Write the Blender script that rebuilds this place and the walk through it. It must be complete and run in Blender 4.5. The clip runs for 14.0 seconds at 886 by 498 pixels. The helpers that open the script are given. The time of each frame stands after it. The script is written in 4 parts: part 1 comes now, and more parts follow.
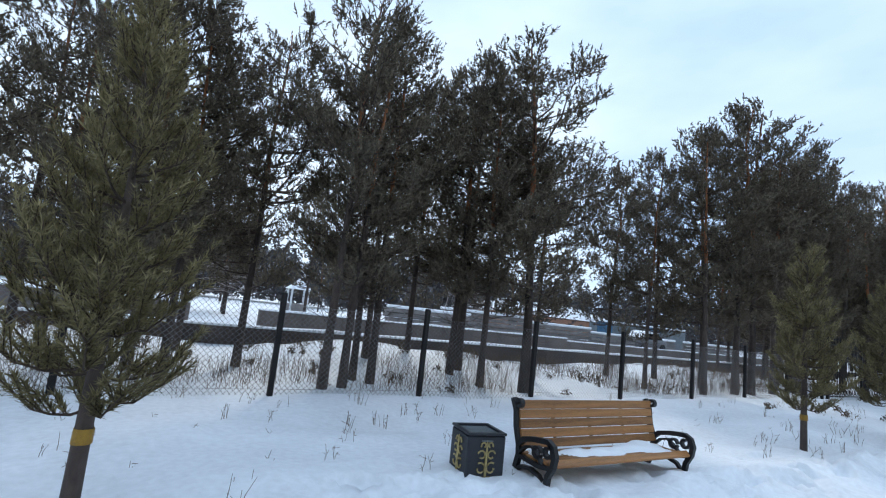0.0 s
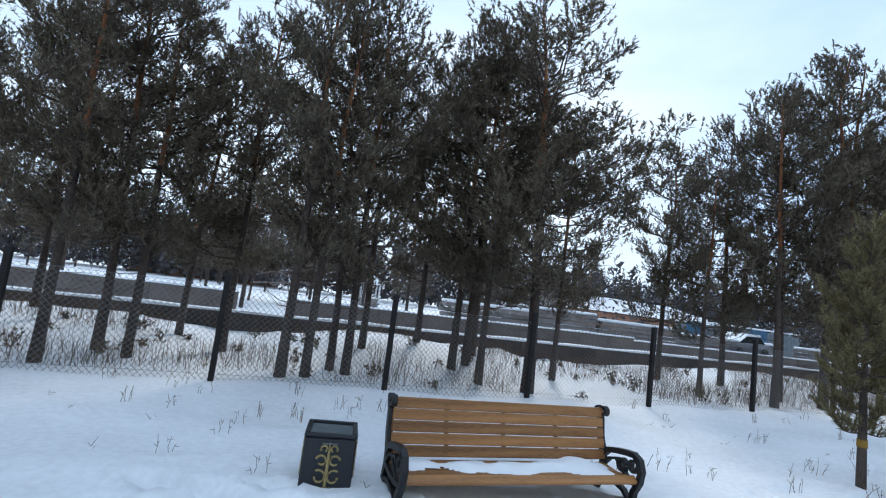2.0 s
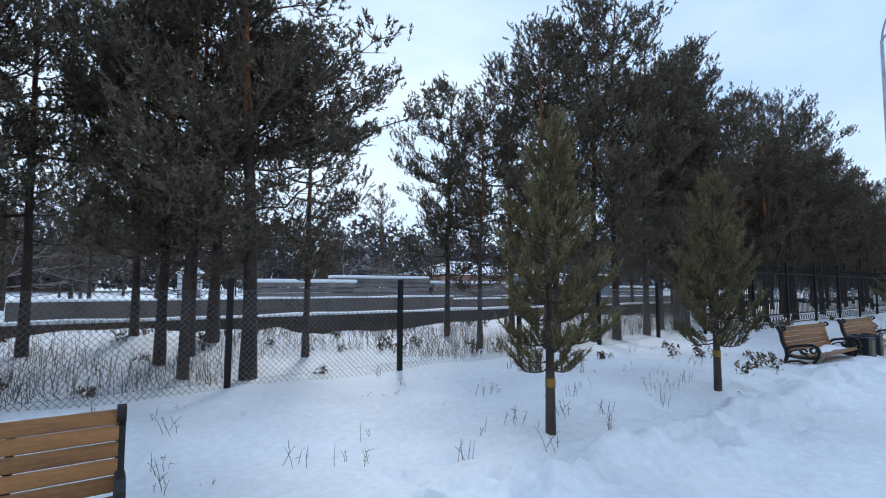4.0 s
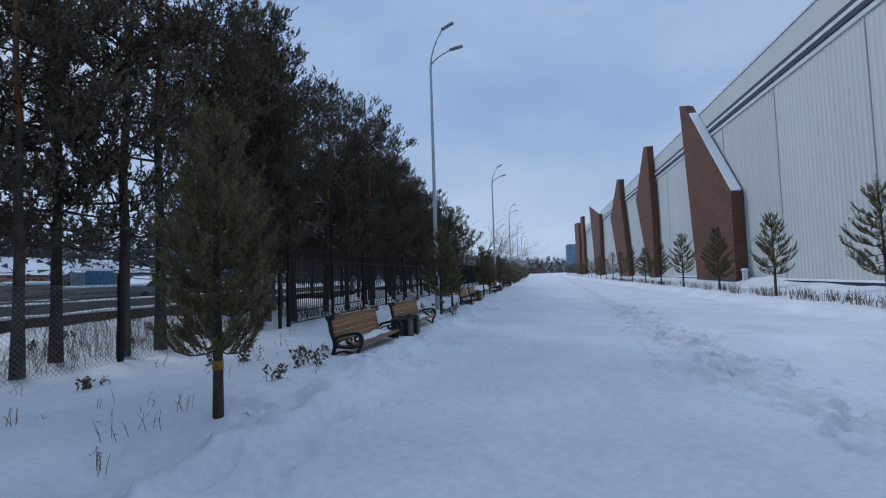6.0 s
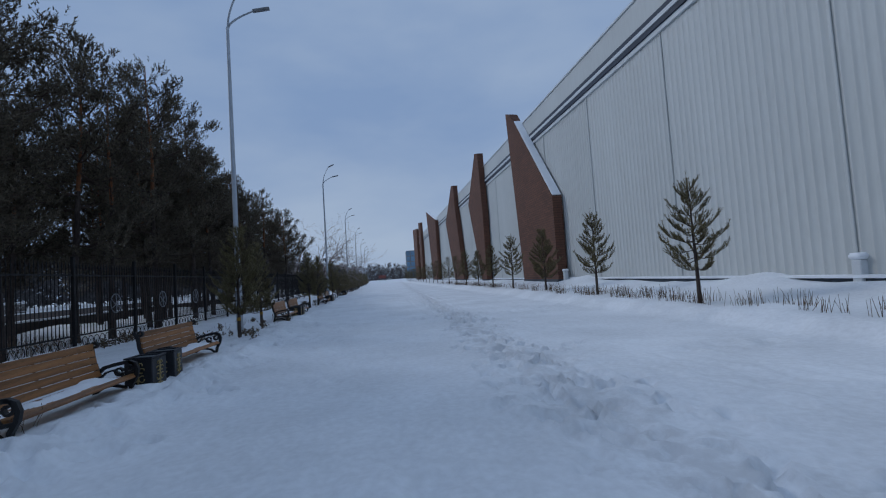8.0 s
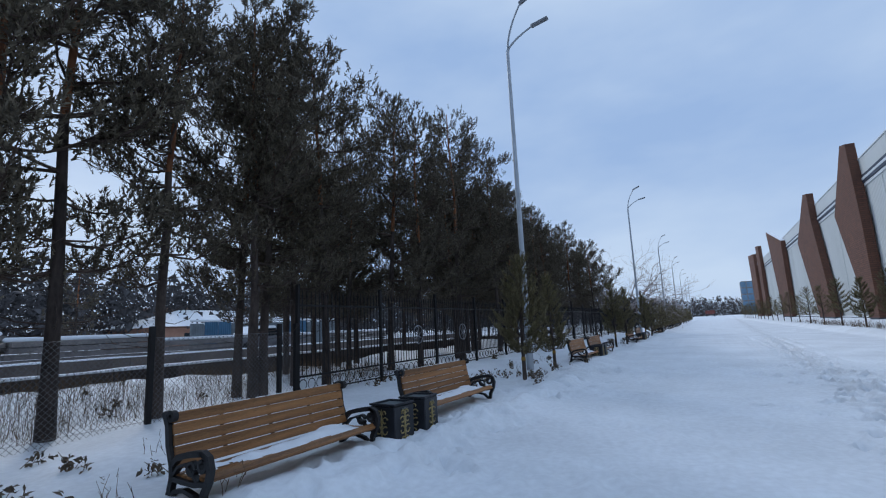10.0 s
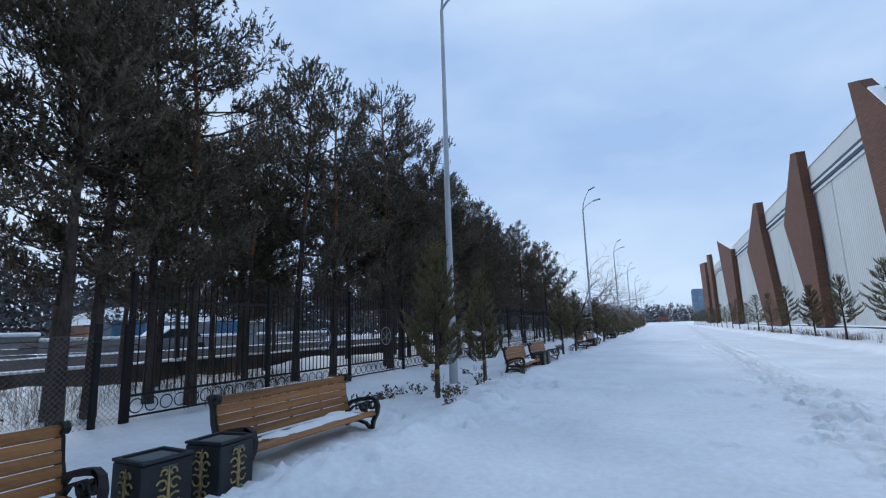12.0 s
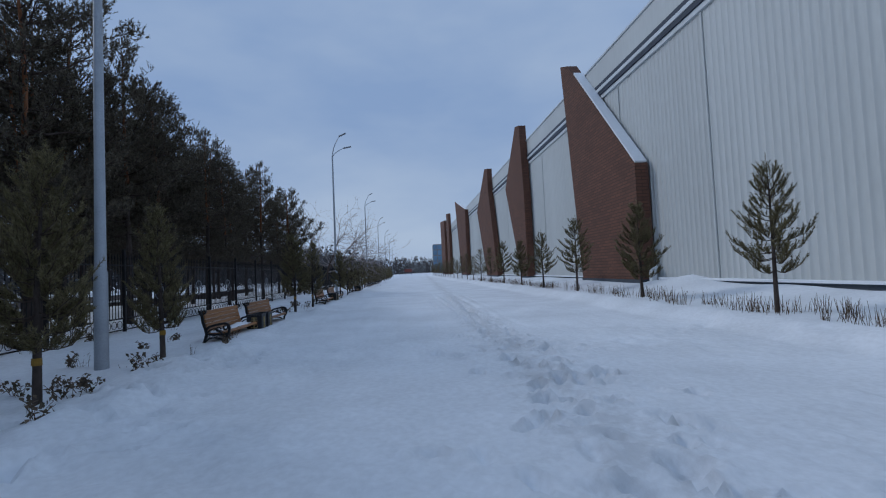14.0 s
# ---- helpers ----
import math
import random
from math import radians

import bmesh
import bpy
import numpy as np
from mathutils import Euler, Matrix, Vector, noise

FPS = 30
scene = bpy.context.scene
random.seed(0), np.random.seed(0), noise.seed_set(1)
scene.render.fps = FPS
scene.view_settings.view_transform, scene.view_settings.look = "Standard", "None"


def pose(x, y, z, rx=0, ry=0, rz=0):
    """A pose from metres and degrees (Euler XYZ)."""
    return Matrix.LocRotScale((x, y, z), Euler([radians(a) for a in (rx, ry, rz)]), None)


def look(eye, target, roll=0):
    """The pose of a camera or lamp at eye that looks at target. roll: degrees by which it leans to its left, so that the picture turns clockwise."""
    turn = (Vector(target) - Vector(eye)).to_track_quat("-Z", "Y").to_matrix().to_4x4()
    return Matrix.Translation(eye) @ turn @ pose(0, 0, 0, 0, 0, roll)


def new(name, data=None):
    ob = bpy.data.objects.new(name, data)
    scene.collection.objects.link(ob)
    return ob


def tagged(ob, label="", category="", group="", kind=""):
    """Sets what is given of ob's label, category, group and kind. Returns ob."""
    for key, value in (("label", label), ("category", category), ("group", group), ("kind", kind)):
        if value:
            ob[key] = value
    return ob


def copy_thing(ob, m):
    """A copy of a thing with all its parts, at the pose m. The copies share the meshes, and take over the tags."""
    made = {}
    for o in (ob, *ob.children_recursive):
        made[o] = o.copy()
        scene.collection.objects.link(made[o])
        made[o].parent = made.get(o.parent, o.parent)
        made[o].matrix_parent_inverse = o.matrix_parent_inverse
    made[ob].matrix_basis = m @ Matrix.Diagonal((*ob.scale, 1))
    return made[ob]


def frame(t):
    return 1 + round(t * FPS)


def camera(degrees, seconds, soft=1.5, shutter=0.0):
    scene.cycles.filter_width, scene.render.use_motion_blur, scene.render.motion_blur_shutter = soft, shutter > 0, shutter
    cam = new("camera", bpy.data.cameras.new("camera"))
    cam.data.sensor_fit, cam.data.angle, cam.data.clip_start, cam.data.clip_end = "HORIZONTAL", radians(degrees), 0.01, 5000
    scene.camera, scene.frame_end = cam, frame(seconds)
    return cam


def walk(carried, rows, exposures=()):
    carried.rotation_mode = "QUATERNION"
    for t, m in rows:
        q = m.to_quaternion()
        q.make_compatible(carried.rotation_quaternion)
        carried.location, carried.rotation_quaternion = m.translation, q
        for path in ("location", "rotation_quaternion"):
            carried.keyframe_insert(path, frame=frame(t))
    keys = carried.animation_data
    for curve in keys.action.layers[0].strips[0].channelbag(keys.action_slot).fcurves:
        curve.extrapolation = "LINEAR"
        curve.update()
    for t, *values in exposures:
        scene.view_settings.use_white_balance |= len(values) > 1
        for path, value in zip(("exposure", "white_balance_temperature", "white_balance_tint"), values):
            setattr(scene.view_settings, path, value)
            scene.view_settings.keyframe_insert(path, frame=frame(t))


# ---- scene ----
cam = camera(86, 14.0, soft=1.15)
# seconds, eye, a point straight ahead, lean
PATH = [
    (0, (1.625, 0.129, 1.509), (3.659, 3.531, 2.044), 6.35),
    (0.5, (2.211, 0.098, 1.515), (4.140, 3.545, 2.143), 6.47),
    (1, (2.772, 0.068, 1.525), (4.406, 3.666, 2.142), 6.23),
    (1.5, (3.343, 0.044, 1.540), (4.890, 3.697, 2.053), 5.95),
    (2, (3.932, 0.023, 1.566), (5.271, 3.768, 1.992), 7.20),
    (4.5, (7.901, 0.459, 1.460), (10.735, 3.274, 1.679), -0.76),
    (5, (8.604, 0.512, 1.415), (11.973, 2.657, 1.635), -0.81),
    (5.5, (9.279, 0.519, 1.366), (12.990, 1.994, 1.591), -1.49),
    (6, (9.939, 0.476, 1.360), (13.855, 1.259, 1.582), -1.79),
    (6.5, (10.603, 0.388, 1.371), (14.594, 0.502, 1.599), -1.62),
    (7, (11.251, 0.240, 1.370), (15.200, -0.340, 1.622), -1.66),
    (7.5, (11.883, 0.066, 1.358), (15.737, -0.984, 1.577), -2.54),
    (8, (12.555, -0.040, 1.340), (16.514, -0.572, 1.558), -3.80),
    (8.5, (13.243, -0.061, 1.332), (17.238, -0.139, 1.502), -3.41),
    (9, (13.897, -0.081, 1.335), (17.783, 0.839, 1.553), -3.22),
    (11.5, (16.975, -0.215, 1.354), (20.247, 1.949, 2.137), -1.50),
    (12, (17.659, -0.201, 1.337), (21.259, 1.416, 1.992), -1.80),
    (12.5, (18.286, -0.289, 1.337), (22.099, 0.827, 1.799), -0.85),
    (13, (18.873, -0.393, 1.354), (22.818, 0.210, 1.633), -0.66),
    (13.5, (19.489, -0.475, 1.372), (23.480, -0.267, 1.539), -0.96),
    (14, (20.204, -0.568, 1.368), (24.188, -0.872, 1.554), -2.57),
]
walk(cam, [(t, look(eye, ahead, lean)) for t, eye, ahead, lean in PATH],
     exposures=[(0.0, 0.68, 6500, 6), (2.2, 0.68, 6500, 6), (4.4, 0.36, 6150, 8), (5.4, -0.12, 5950, 10), (6.5, -0.5, 5850, 10), (7.5, -0.74, 5850, 10), (9.0, -0.62, 5850, 10),
                (11.3, 0.42, 6200, 8), (12.0, 0.08, 5950, 8), (13.0, -0.45, 5850, 10), (14.0, -0.6, 5850, 10)])

# ---- light: overcast winter day ----
world = bpy.data.worlds.new("overcast_sky")
scene.world = world
world.use_nodes = True
wn, wl = world.node_tree.nodes, world.node_tree.links
bg = wn["Background"]
sky = wn.new("ShaderNodeTexSky")
sky.sky_type, sky.sun_disc = "NISHITA", False
sky.sun_elevation, sky.sun_rotation = radians(25), radians(20)
coord = wn.new("ShaderNodeTexCoord")
stretch = wn.new("ShaderNodeMapping")
stretch.inputs["Scale"].default_value = (1.0, 1.0, 2.6)
cloud = wn.new("ShaderNodeTexNoise")
cloud.inputs["Scale"].default_value, cloud.inputs["Detail"].default_value = 1.7, 5
ramp = wn.new("ShaderNodeValToRGB")
ramp.color_ramp.elements[0].position, ramp.color_ramp.elements[0].color = 0.33, (0.40, 0.545, 0.80, 1)
ramp.color_ramp.elements[1].position, ramp.color_ramp.elements[1].color = 0.72, (0.66, 0.775, 0.93, 1)
mixs = wn.new("ShaderNodeMixRGB")
mixs.inputs[0].default_value = 0.004
wl.new(coord.outputs["Generated"], stretch.inputs["Vector"])
wl.new(stretch.outputs[0], cloud.inputs["Vector"])
wl.new(cloud.outputs["Fac"], ramp.inputs[0])
wl.new(ramp.outputs[0], mixs.inputs[1])
wl.new(sky.outputs[0], mixs.inputs[2])
wl.new(mixs.outputs[0], bg.inputs["Color"])
bg.inputs["Strength"].default_value = 0.93
sun = new("sun", bpy.data.lights.new("sun", "SUN"))
sun.data.energy, sun.data.angle, sun.data.color = 1.25, radians(14), (1.0, 0.96, 0.92)
sun.matrix_world = look((0, 0, 20), (-14, -24, 0))


# ---- materials ----
def material(name, colour, rough=0.8, vary=0.15, scale=6.0, fine=60.0, bump=0.15, metal=0.0, dark=None, island=False, stretched=(1, 1, 1), spec=0.4):
    m = bpy.data.materials.new(name)
    m.use_nodes = True
    n, l = m.node_tree.nodes, m.node_tree.links
    b = n["Principled BSDF"]
    b.inputs["Roughness"].default_value, b.inputs["Metallic"].default_value = rough, metal
    b.inputs["Specular IOR Level"].default_value = spec
    tc, mp = n.new("ShaderNodeTexCoord"), n.new("ShaderNodeMapping")
    mp.inputs["Scale"].default_value = stretched
    l.new(tc.outputs["Object"], mp.inputs["Vector"])
    big, small = n.new("ShaderNodeTexNoise"), n.new("ShaderNodeTexNoise")
    big.inputs["Scale"].default_value, big.inputs["Detail"].default_value = scale, 4
    small.inputs["Scale"].default_value, small.inputs["Detail"].default_value = fine, 3
    for q in (big, small):
        l.new(mp.outputs[0], q.inputs["Vector"])
    r = n.new("ShaderNodeValToRGB")
    lo = dark or tuple(c * (1 - vary * 1.6) for c in colour)
    hi = colour if dark else tuple(min(1, c * (1 + vary)) for c in colour)
    r.color_ramp.elements[0].position, r.color_ramp.elements[0].color = 0.3, (*lo, 1)
    r.color_ramp.elements[1].position, r.color_ramp.elements[1].color = 0.7, (*hi, 1)
    mix = n.new("ShaderNodeMath")
    mix.operation = "MULTIPLY_ADD"
    mix.inputs[1].default_value = 0.4
    l.new(small.outputs["Fac"], mix.inputs[0])
    add = n.new("ShaderNodeMath")
    add.operation = "MULTIPLY"
    add.inputs[1].default_value = 0.6
    l.new(big.outputs["Fac"], add.inputs[0])
    l.new(add.outputs[0], mix.inputs[2])
    last = mix.outputs[0]
    rnd = n.new("ShaderNodeObjectInfo").outputs["Random"]
    if island:
        rnd = n.new("ShaderNodeNewGeometry").outputs["Random Per Island"]
    sh = n.new("ShaderNodeMath")
    sh.operation = "MULTIPLY_ADD"
    sh.inputs[1].default_value = 0.35 if island else 0.16
    l.new(rnd, sh.inputs[0])
    off = n.new("ShaderNodeMath")
    off.operation = "SUBTRACT"
    off.inputs[1].default_value = 0.17 if island else 0.08
    l.new(last, off.inputs[0])
    l.new(off.outputs[0], sh.inputs[2])
    l.new(sh.outputs[0], r.inputs[0])
    l.new(r.outputs[0], b.inputs["Base Color"])
    if bump:
        bp = n.new("ShaderNodeBump")
        bp.inputs["Strength"].default_value, bp.inputs["Distance"].default_value = bump, 0.02
        l.new(last, bp.inputs["Height"])
        l.new(bp.outputs[0], b.inputs["Normal"])
    return m


def brick_material(name):
    m = material(name, (0.155, 0.068, 0.042), 0.85, 0.25, 0.8, 20, 0.1)
    n, l = m.node_tree.nodes, m.node_tree.links
    b = n["Principled BSDF"]
    tc, mp = n.new("ShaderNodeTexCoord"), n.new("ShaderNodeMapping")
    sp, sm, cb = n.new("ShaderNodeSeparateXYZ"), n.new("ShaderNodeMath"), n.new("ShaderNodeCombineXYZ")
    l.new(tc.outputs["Object"], sp.inputs[0])
    l.new(sp.outputs["X"], sm.inputs[0])
    l.new(sp.outputs["Y"], sm.inputs[1])
    l.new(sm.outputs[0], cb.inputs["X"])
    l.new(sp.outputs["Z"], cb.inputs["Y"])
    l.new(cb.outputs[0], mp.inputs["Vector"])
    k = n.new("ShaderNodeTexBrick")
    k.inputs["Scale"].default_value = 1.0
    k.inputs["Brick Width"].default_value, k.inputs["Row Height"].default_value = 0.52, 0.15
    k.inputs["Mortar Size"].default_value, k.inputs["Bias"].default_value = 0.018, 0.0
    k.inputs["Color1"].default_value, k.inputs["Color2"].default_value = (0.170, 0.078, 0.048, 1), (0.105, 0.052, 0.036, 1)
    k.inputs["Mortar"].default_value = (0.050, 0.030, 0.025, 1)
    l.new(mp.outputs[0], k.inputs["Vector"])
    ramp_out = b.inputs["Base Color"].links[0].from_socket
    mx = n.new("ShaderNodeMixRGB")
    mx.inputs[0].default_value = 0.65
    l.new(ramp_out, mx.inputs[1])
    l.new(k.outputs["Color"], mx.inputs[2])
    l.new(mx.outputs[0], b.inputs["Base Color"])
    joint = n.new("ShaderNodeBump")
    joint.invert = True
    joint.inputs["Strength"].default_value, joint.inputs["Distance"].default_value = 0.9, 0.02
    l.new(k.outputs["Fac"], joint.inputs["Height"])
    l.new(b.inputs["Normal"].links[0].from_socket, joint.inputs["Normal"])
    l.new(joint.outputs[0], b.inputs["Normal"])
    return m


SNOW = material("snow", (0.77, 0.80, 0.84), 0.75, 0.11, 0.55, 13, 1.0, spec=0.25)


def trodden(m):
    """Grey packed ice showing in ragged patches along the trodden line."""
    n, l = m.node_tree.nodes, m.node_tree.links
    b = n["Principled BSDF"]
    tc, sp = n.new("ShaderNodeTexCoord"), n.new("ShaderNodeSeparateXYZ")
    l.new(tc.outputs["Object"], sp.inputs[0])

    def calc(op, a, c=None, d=None):
        q = n.new("ShaderNodeMath")
        q.operation = op
        for i, v in enumerate((a, c, d)):
            if v is None:
                continue
            if isinstance(v, (int, float)):
                q.inputs[i].default_value = v
            else:
                l.new(v, q.inputs[i])
        return q.outputs[0]

    far = calc("MAXIMUM", calc("SUBTRACT", sp.outputs["X"], 19.0), 0.0)
    near = calc("MAXIMUM", calc("SUBTRACT", 15.5, sp.outputs["X"]), 0.0)
    middle = calc("ADD", calc("MULTIPLY_ADD", far, 0.030, 2.1), calc("MULTIPLY", near, 0.5))
    away = calc("ABSOLUTE", calc("ADD", sp.outputs["Y"], middle))
    band = calc("SUBTRACT", 0.55, calc("MULTIPLY", away, 0.36))
    ns = n.new("ShaderNodeTexNoise")
    ns.inputs["Scale"].default_value, ns.inputs["Detail"].default_value, ns.inputs["Roughness"].default_value = 3.4, 7, 0.66
    l.new(tc.outputs["Object"], ns.inputs["Vector"])
    patch = n.new("ShaderNodeValToRGB")
    patch.color_ramp.elements[0].position, patch.color_ramp.elements[1].position = 0.44, 0.62
    l.new(calc("MULTIPLY_ADD", band, 0.8, calc("SUBTRACT", ns.outputs["Fac"], 0.36)), patch.inputs[0])
    mx = n.new("ShaderNodeMixRGB")
    mx.inputs[2].default_value = (0.50, 0.51, 0.53, 1)
    l.new(calc("MULTIPLY", patch.outputs[0], 0.45), mx.inputs[0])
    l.new(b.inputs["Base Color"].links[0].from_socket, mx.inputs[1])
    l.new(mx.outputs[0], b.inputs["Base Color"])
    return m


trodden(SNOW)
SNOW_CAP = material("snow_cap", (0.82, 0.85, 0.89), 0.75, 0.03, 4, 40, 0.3, spec=0.25)
IRON = material("black_iron", (0.012, 0.012, 0.014), 0.5, 0.3, 8, 70, 0.2, spec=0.4)
FENCE_IRON = material("fence_iron", (0.010, 0.009, 0.010), 0.6, 0.3, 8, 70, 0.1, spec=0.3)
SLAT = material("varnished_slat", (0.300, 0.140, 0.050), 0.5, 0.42, 3, 40, 0.15, stretched=(0.4, 6, 6))
BIN_STEEL = material("bin_steel", (0.016, 0.018, 0.024), 0.45, 0.3, 5, 60, 0.1)
BIN_TOP = material("bin_top", (0.12, 0.14, 0.15), 0.6, 0.2, 8, 60, 0.2)
GOLD = material("gold_paint", (0.36, 0.28, 0.12), 0.5, 0.35, 12, 60, 0.2)
GALVA = material("galvanised", (0.36, 0.39, 0.43), 0.55, 0.15, 2, 40, 0.05, metal=0.35)
HEAD = material("lamp_head_grey", (0.20, 0.21, 0.23), 0.5, 0.1, 4, 40, 0.05)
BARK = material("pine_bark_low", (0.068, 0.052, 0.045), 0.95, 0.4, 5, 26, 0.9, stretched=(1, 1, 0.35))
BARK_UP = material("pine_bark_high", (0.20, 0.082, 0.036), 0.9, 0.35, 5, 26, 0.6, stretched=(1, 1, 0.4))
LIMB = material("pine_limb", (0.075, 0.052, 0.042), 0.95, 0.3, 6, 40, 0.3)
NEEDLE = material("pine_needles", (0.160, 0.132, 0.090), 0.7, 0.35, 0.9, 7, 0, dark=(0.060, 0.052, 0.040), island=True, spec=0.25)
NEEDLE_YOUNG = material("young_needles", (0.245, 0.205, 0.100), 0.65, 0.3, 1.6, 9, 0, dark=(0.110, 0.094, 0.048), island=True, spec=0.25)
TAPE = material("yellow_tape", (0.30, 0.17, 0.02), 0.6, 0.2, 9, 60, 0.1)
WIRE = material("wire", (0.20, 0.20, 0.21), 0.6, 0.2, 9, 60, 0, metal=0.5)
CONCRETE = material("old_concrete", (0.15, 0.125, 0.112), 0.9, 0.3, 0.8, 14, 0.5)
CONCRETE_DARK = material("damp_concrete", (0.085, 0.068, 0.060), 0.95, 0.35, 0.7, 12, 0.6)
CLAD = material("white_cladding", (0.54, 0.56, 0.55), 0.5, 0.06, 0.35, 9, 0.03, stretched=(1, 1, 0.15))
NAVY = material("navy_trim", (0.022, 0.032, 0.055), 0.5, 0.2, 2, 30, 0.05)
TRIM = material("pale_trim", (0.62, 0.65, 0.67), 0.5, 0.06, 2, 30, 0.05)
PLINTH = material("dark_plinth", (0.06, 0.075, 0.095), 0.8, 0.2, 2, 20, 0.2)
BRICK = brick_material("red_brick")
STEM = material("dry_stem", (0.13, 0.085, 0.05), 0.9, 0.4, 8, 40, 0, island=True)
DRYLEAF = material("dry_leaf", (0.17, 0.125, 0.085), 0.9, 0.4, 8, 40, 0, dark=(0.05, 0.042, 0.03), island=True)
TWIG = material("bare_twig", (0.30, 0.26, 0.25), 0.95, 0.3, 8, 40, 0)
PLASTER = material("pink_plaster", (0.40, 0.22, 0.15), 0.9, 0.15, 1.2, 15, 0.2)
GATE_BLUE = material("blue_gate_paint", (0.06, 0.15, 0.25), 0.6, 0.2, 2, 20, 0.1)
GATE_PALE = material("pale_fence_paint", (0.17, 0.20, 0.22), 0.7, 0.2, 2, 20, 0.1)
GLASS_FAR = material("blue_glazing", (0.16, 0.25, 0.34), 0.25, 0.2, 0.2, 2, 0)
PAINT_CAR = material("grey_car_paint", (0.12, 0.12, 0.13), 0.35, 0.1, 3, 30, 0)
TYRE = material("tyre_rubber", (0.015, 0.015, 0.016), 0.9, 0.1, 6, 30, 0.1)
WINDOW = material("dark_window", (0.02, 0.025, 0.03), 0.15, 0.1, 3, 30, 0)
# distance haze is put into this colour: lighter and greyer than the trees
WOODS_HAZED = material("far_woods", (0.085, 0.080, 0.082), 0.95, 0.35, 0.15, 1.2, 0)
STONE = material("slab_stone", (0.22, 0.20, 0.19), 0.9, 0.3, 1.5, 14, 0.4)
RED = material("red_sign", (0.22, 0.07, 0.06), 0.6, 0.1, 2, 20, 0)


# ---- mesh helpers ----
def arrays(name, verts, faces, mat):
    """A mesh from vertex and equal-sided face arrays."""
    verts, faces = np.asarray(verts, np.float32), np.asarray(faces, np.int32)
    me = bpy.data.meshes.new(name)
    k = faces.shape[1]
    me.vertices.add(len(verts))
    me.vertices.foreach_set("co", verts.ravel())
    me.loops.add(faces.size)
    me.loops.foreach_set("vertex_index", faces.ravel())
    me.polygons.add(len(faces))
    me.polygons.foreach_set("loop_start", np.arange(0, faces.size, k, dtype=np.int32))
    me.polygons.foreach_set("loop_total", np.full(len(faces), k, np.int32))
    me.materials.append(mat)
    me.update()
    return me


def link(name, me, parent=None, label="", at=None):
    ob = new(name, me)
    if parent:
        ob.parent = parent
    if at is not None:
        ob.matrix_basis = at
    return tagged(ob, label)


def part(name, bm, mat, parent=None, label="", smooth=False):
    me = bpy.data.meshes.new(name)
    bm.to_mesh(me)
    bm.free()
    me.materials.append(mat)
    if smooth:
        me.shade_smooth()
    return link(name, me, parent, label)


def box(bm, x0, x1, y0, y1, z0, z1, bevel=0.0):
    made = bmesh.ops.create_cube(bm, size=1.0)["verts"]
    for v in made:
        v.co = Vector(((x0 + x1) / 2 + v.co.x * (x1 - x0), (y0 + y1) / 2 + v.co.y * (y1 - y0), (z0 + z1) / 2 + v.co.z * (z1 - z0)))
    if bevel:
        edges = list({e for v in made for e in v.link_edges})
        bmesh.ops.bevel(bm, geom=edges, offset=bevel, segments=1, affect="EDGES")
    return made


def tube_arrays(points, radii, sides=6):
    """Vertices and quads of a tube along points."""
    p = np.asarray(points, float)
    r = np.asarray(radii, float)
    d = np.gradient(p, axis=0)
    d /= np.linalg.norm(d, axis=1)[:, None] + 1e-9
    ref = np.where(np.abs(d[:, 2:3]) > 0.9, np.array([[1.0, 0, 0]]), np.array([[0, 0, 1.0]]))
    u = np.cross(d, ref)
    u /= np.linalg.norm(u, axis=1)[:, None] + 1e-9
    w = np.cross(d, u)
    a = np.linspace(0, 2 * np.pi, sides, endpoint=False)
    v = (p[:, None] + r[:, None, None] * (np.cos(a)[None, :, None] * u[:, None] + np.sin(a)[None, :, None] * w[:, None])).reshape(-1, 3)
    f = []
    for i in range(len(p) - 1):
        for j in range(sides):
            k = (j + 1) % sides
            f.append((i * sides + j, i * sides + k, (i + 1) * sides + k, (i + 1) * sides + j))
    return v, np.array(f)


def tubes(name, runs, mat, sides=5, smooth=True):
    """One mesh of many tubes: runs of (points, radii)."""
    vs, fs, n = [], [], 0
    for pts, rad in runs:
        v, f = tube_arrays(pts, rad, sides)
        vs.append(v)
        fs.append(f + n)
        n += len(v)
    me = arrays(name, np.concatenate(vs), np.concatenate(fs), mat)
    if smooth:
        me.shade_smooth()
    return me


def strip(points, width, y0, y1):
    """A bmesh band: a line in the x-z plane given a thickness and a depth along y."""
    bm = bmesh.new()
    n = len(points)
    rows = []
    for i, (x, z) in enumerate(points):
        a, b = points[max(i - 1, 0)], points[min(i + 1, n - 1)]
        d = Vector((b[0] - a[0], b[1] - a[1])).normalized()
        k = width[i] if isinstance(width, (list, tuple)) else width
        nx, nz = -d.y * k / 2, d.x * k / 2
        rows.append([bm.verts.new((x + nx, y0, z + nz)), bm.verts.new((x + nx, y1, z + nz)), bm.verts.new((x - nx, y1, z - nz)), bm.verts.new((x - nx, y0, z - nz))])
    for a, b in zip(rows, rows[1:]):
        for i in range(4):
            j = (i + 1) % 4
            bm.faces.new((a[i], a[j], b[j], b[i]))
    bm.faces.new(rows[0])
    bm.faces.new(list(reversed(rows[-1])))
    bmesh.ops.recalc_face_normals(bm, faces=bm.faces)
    return bm


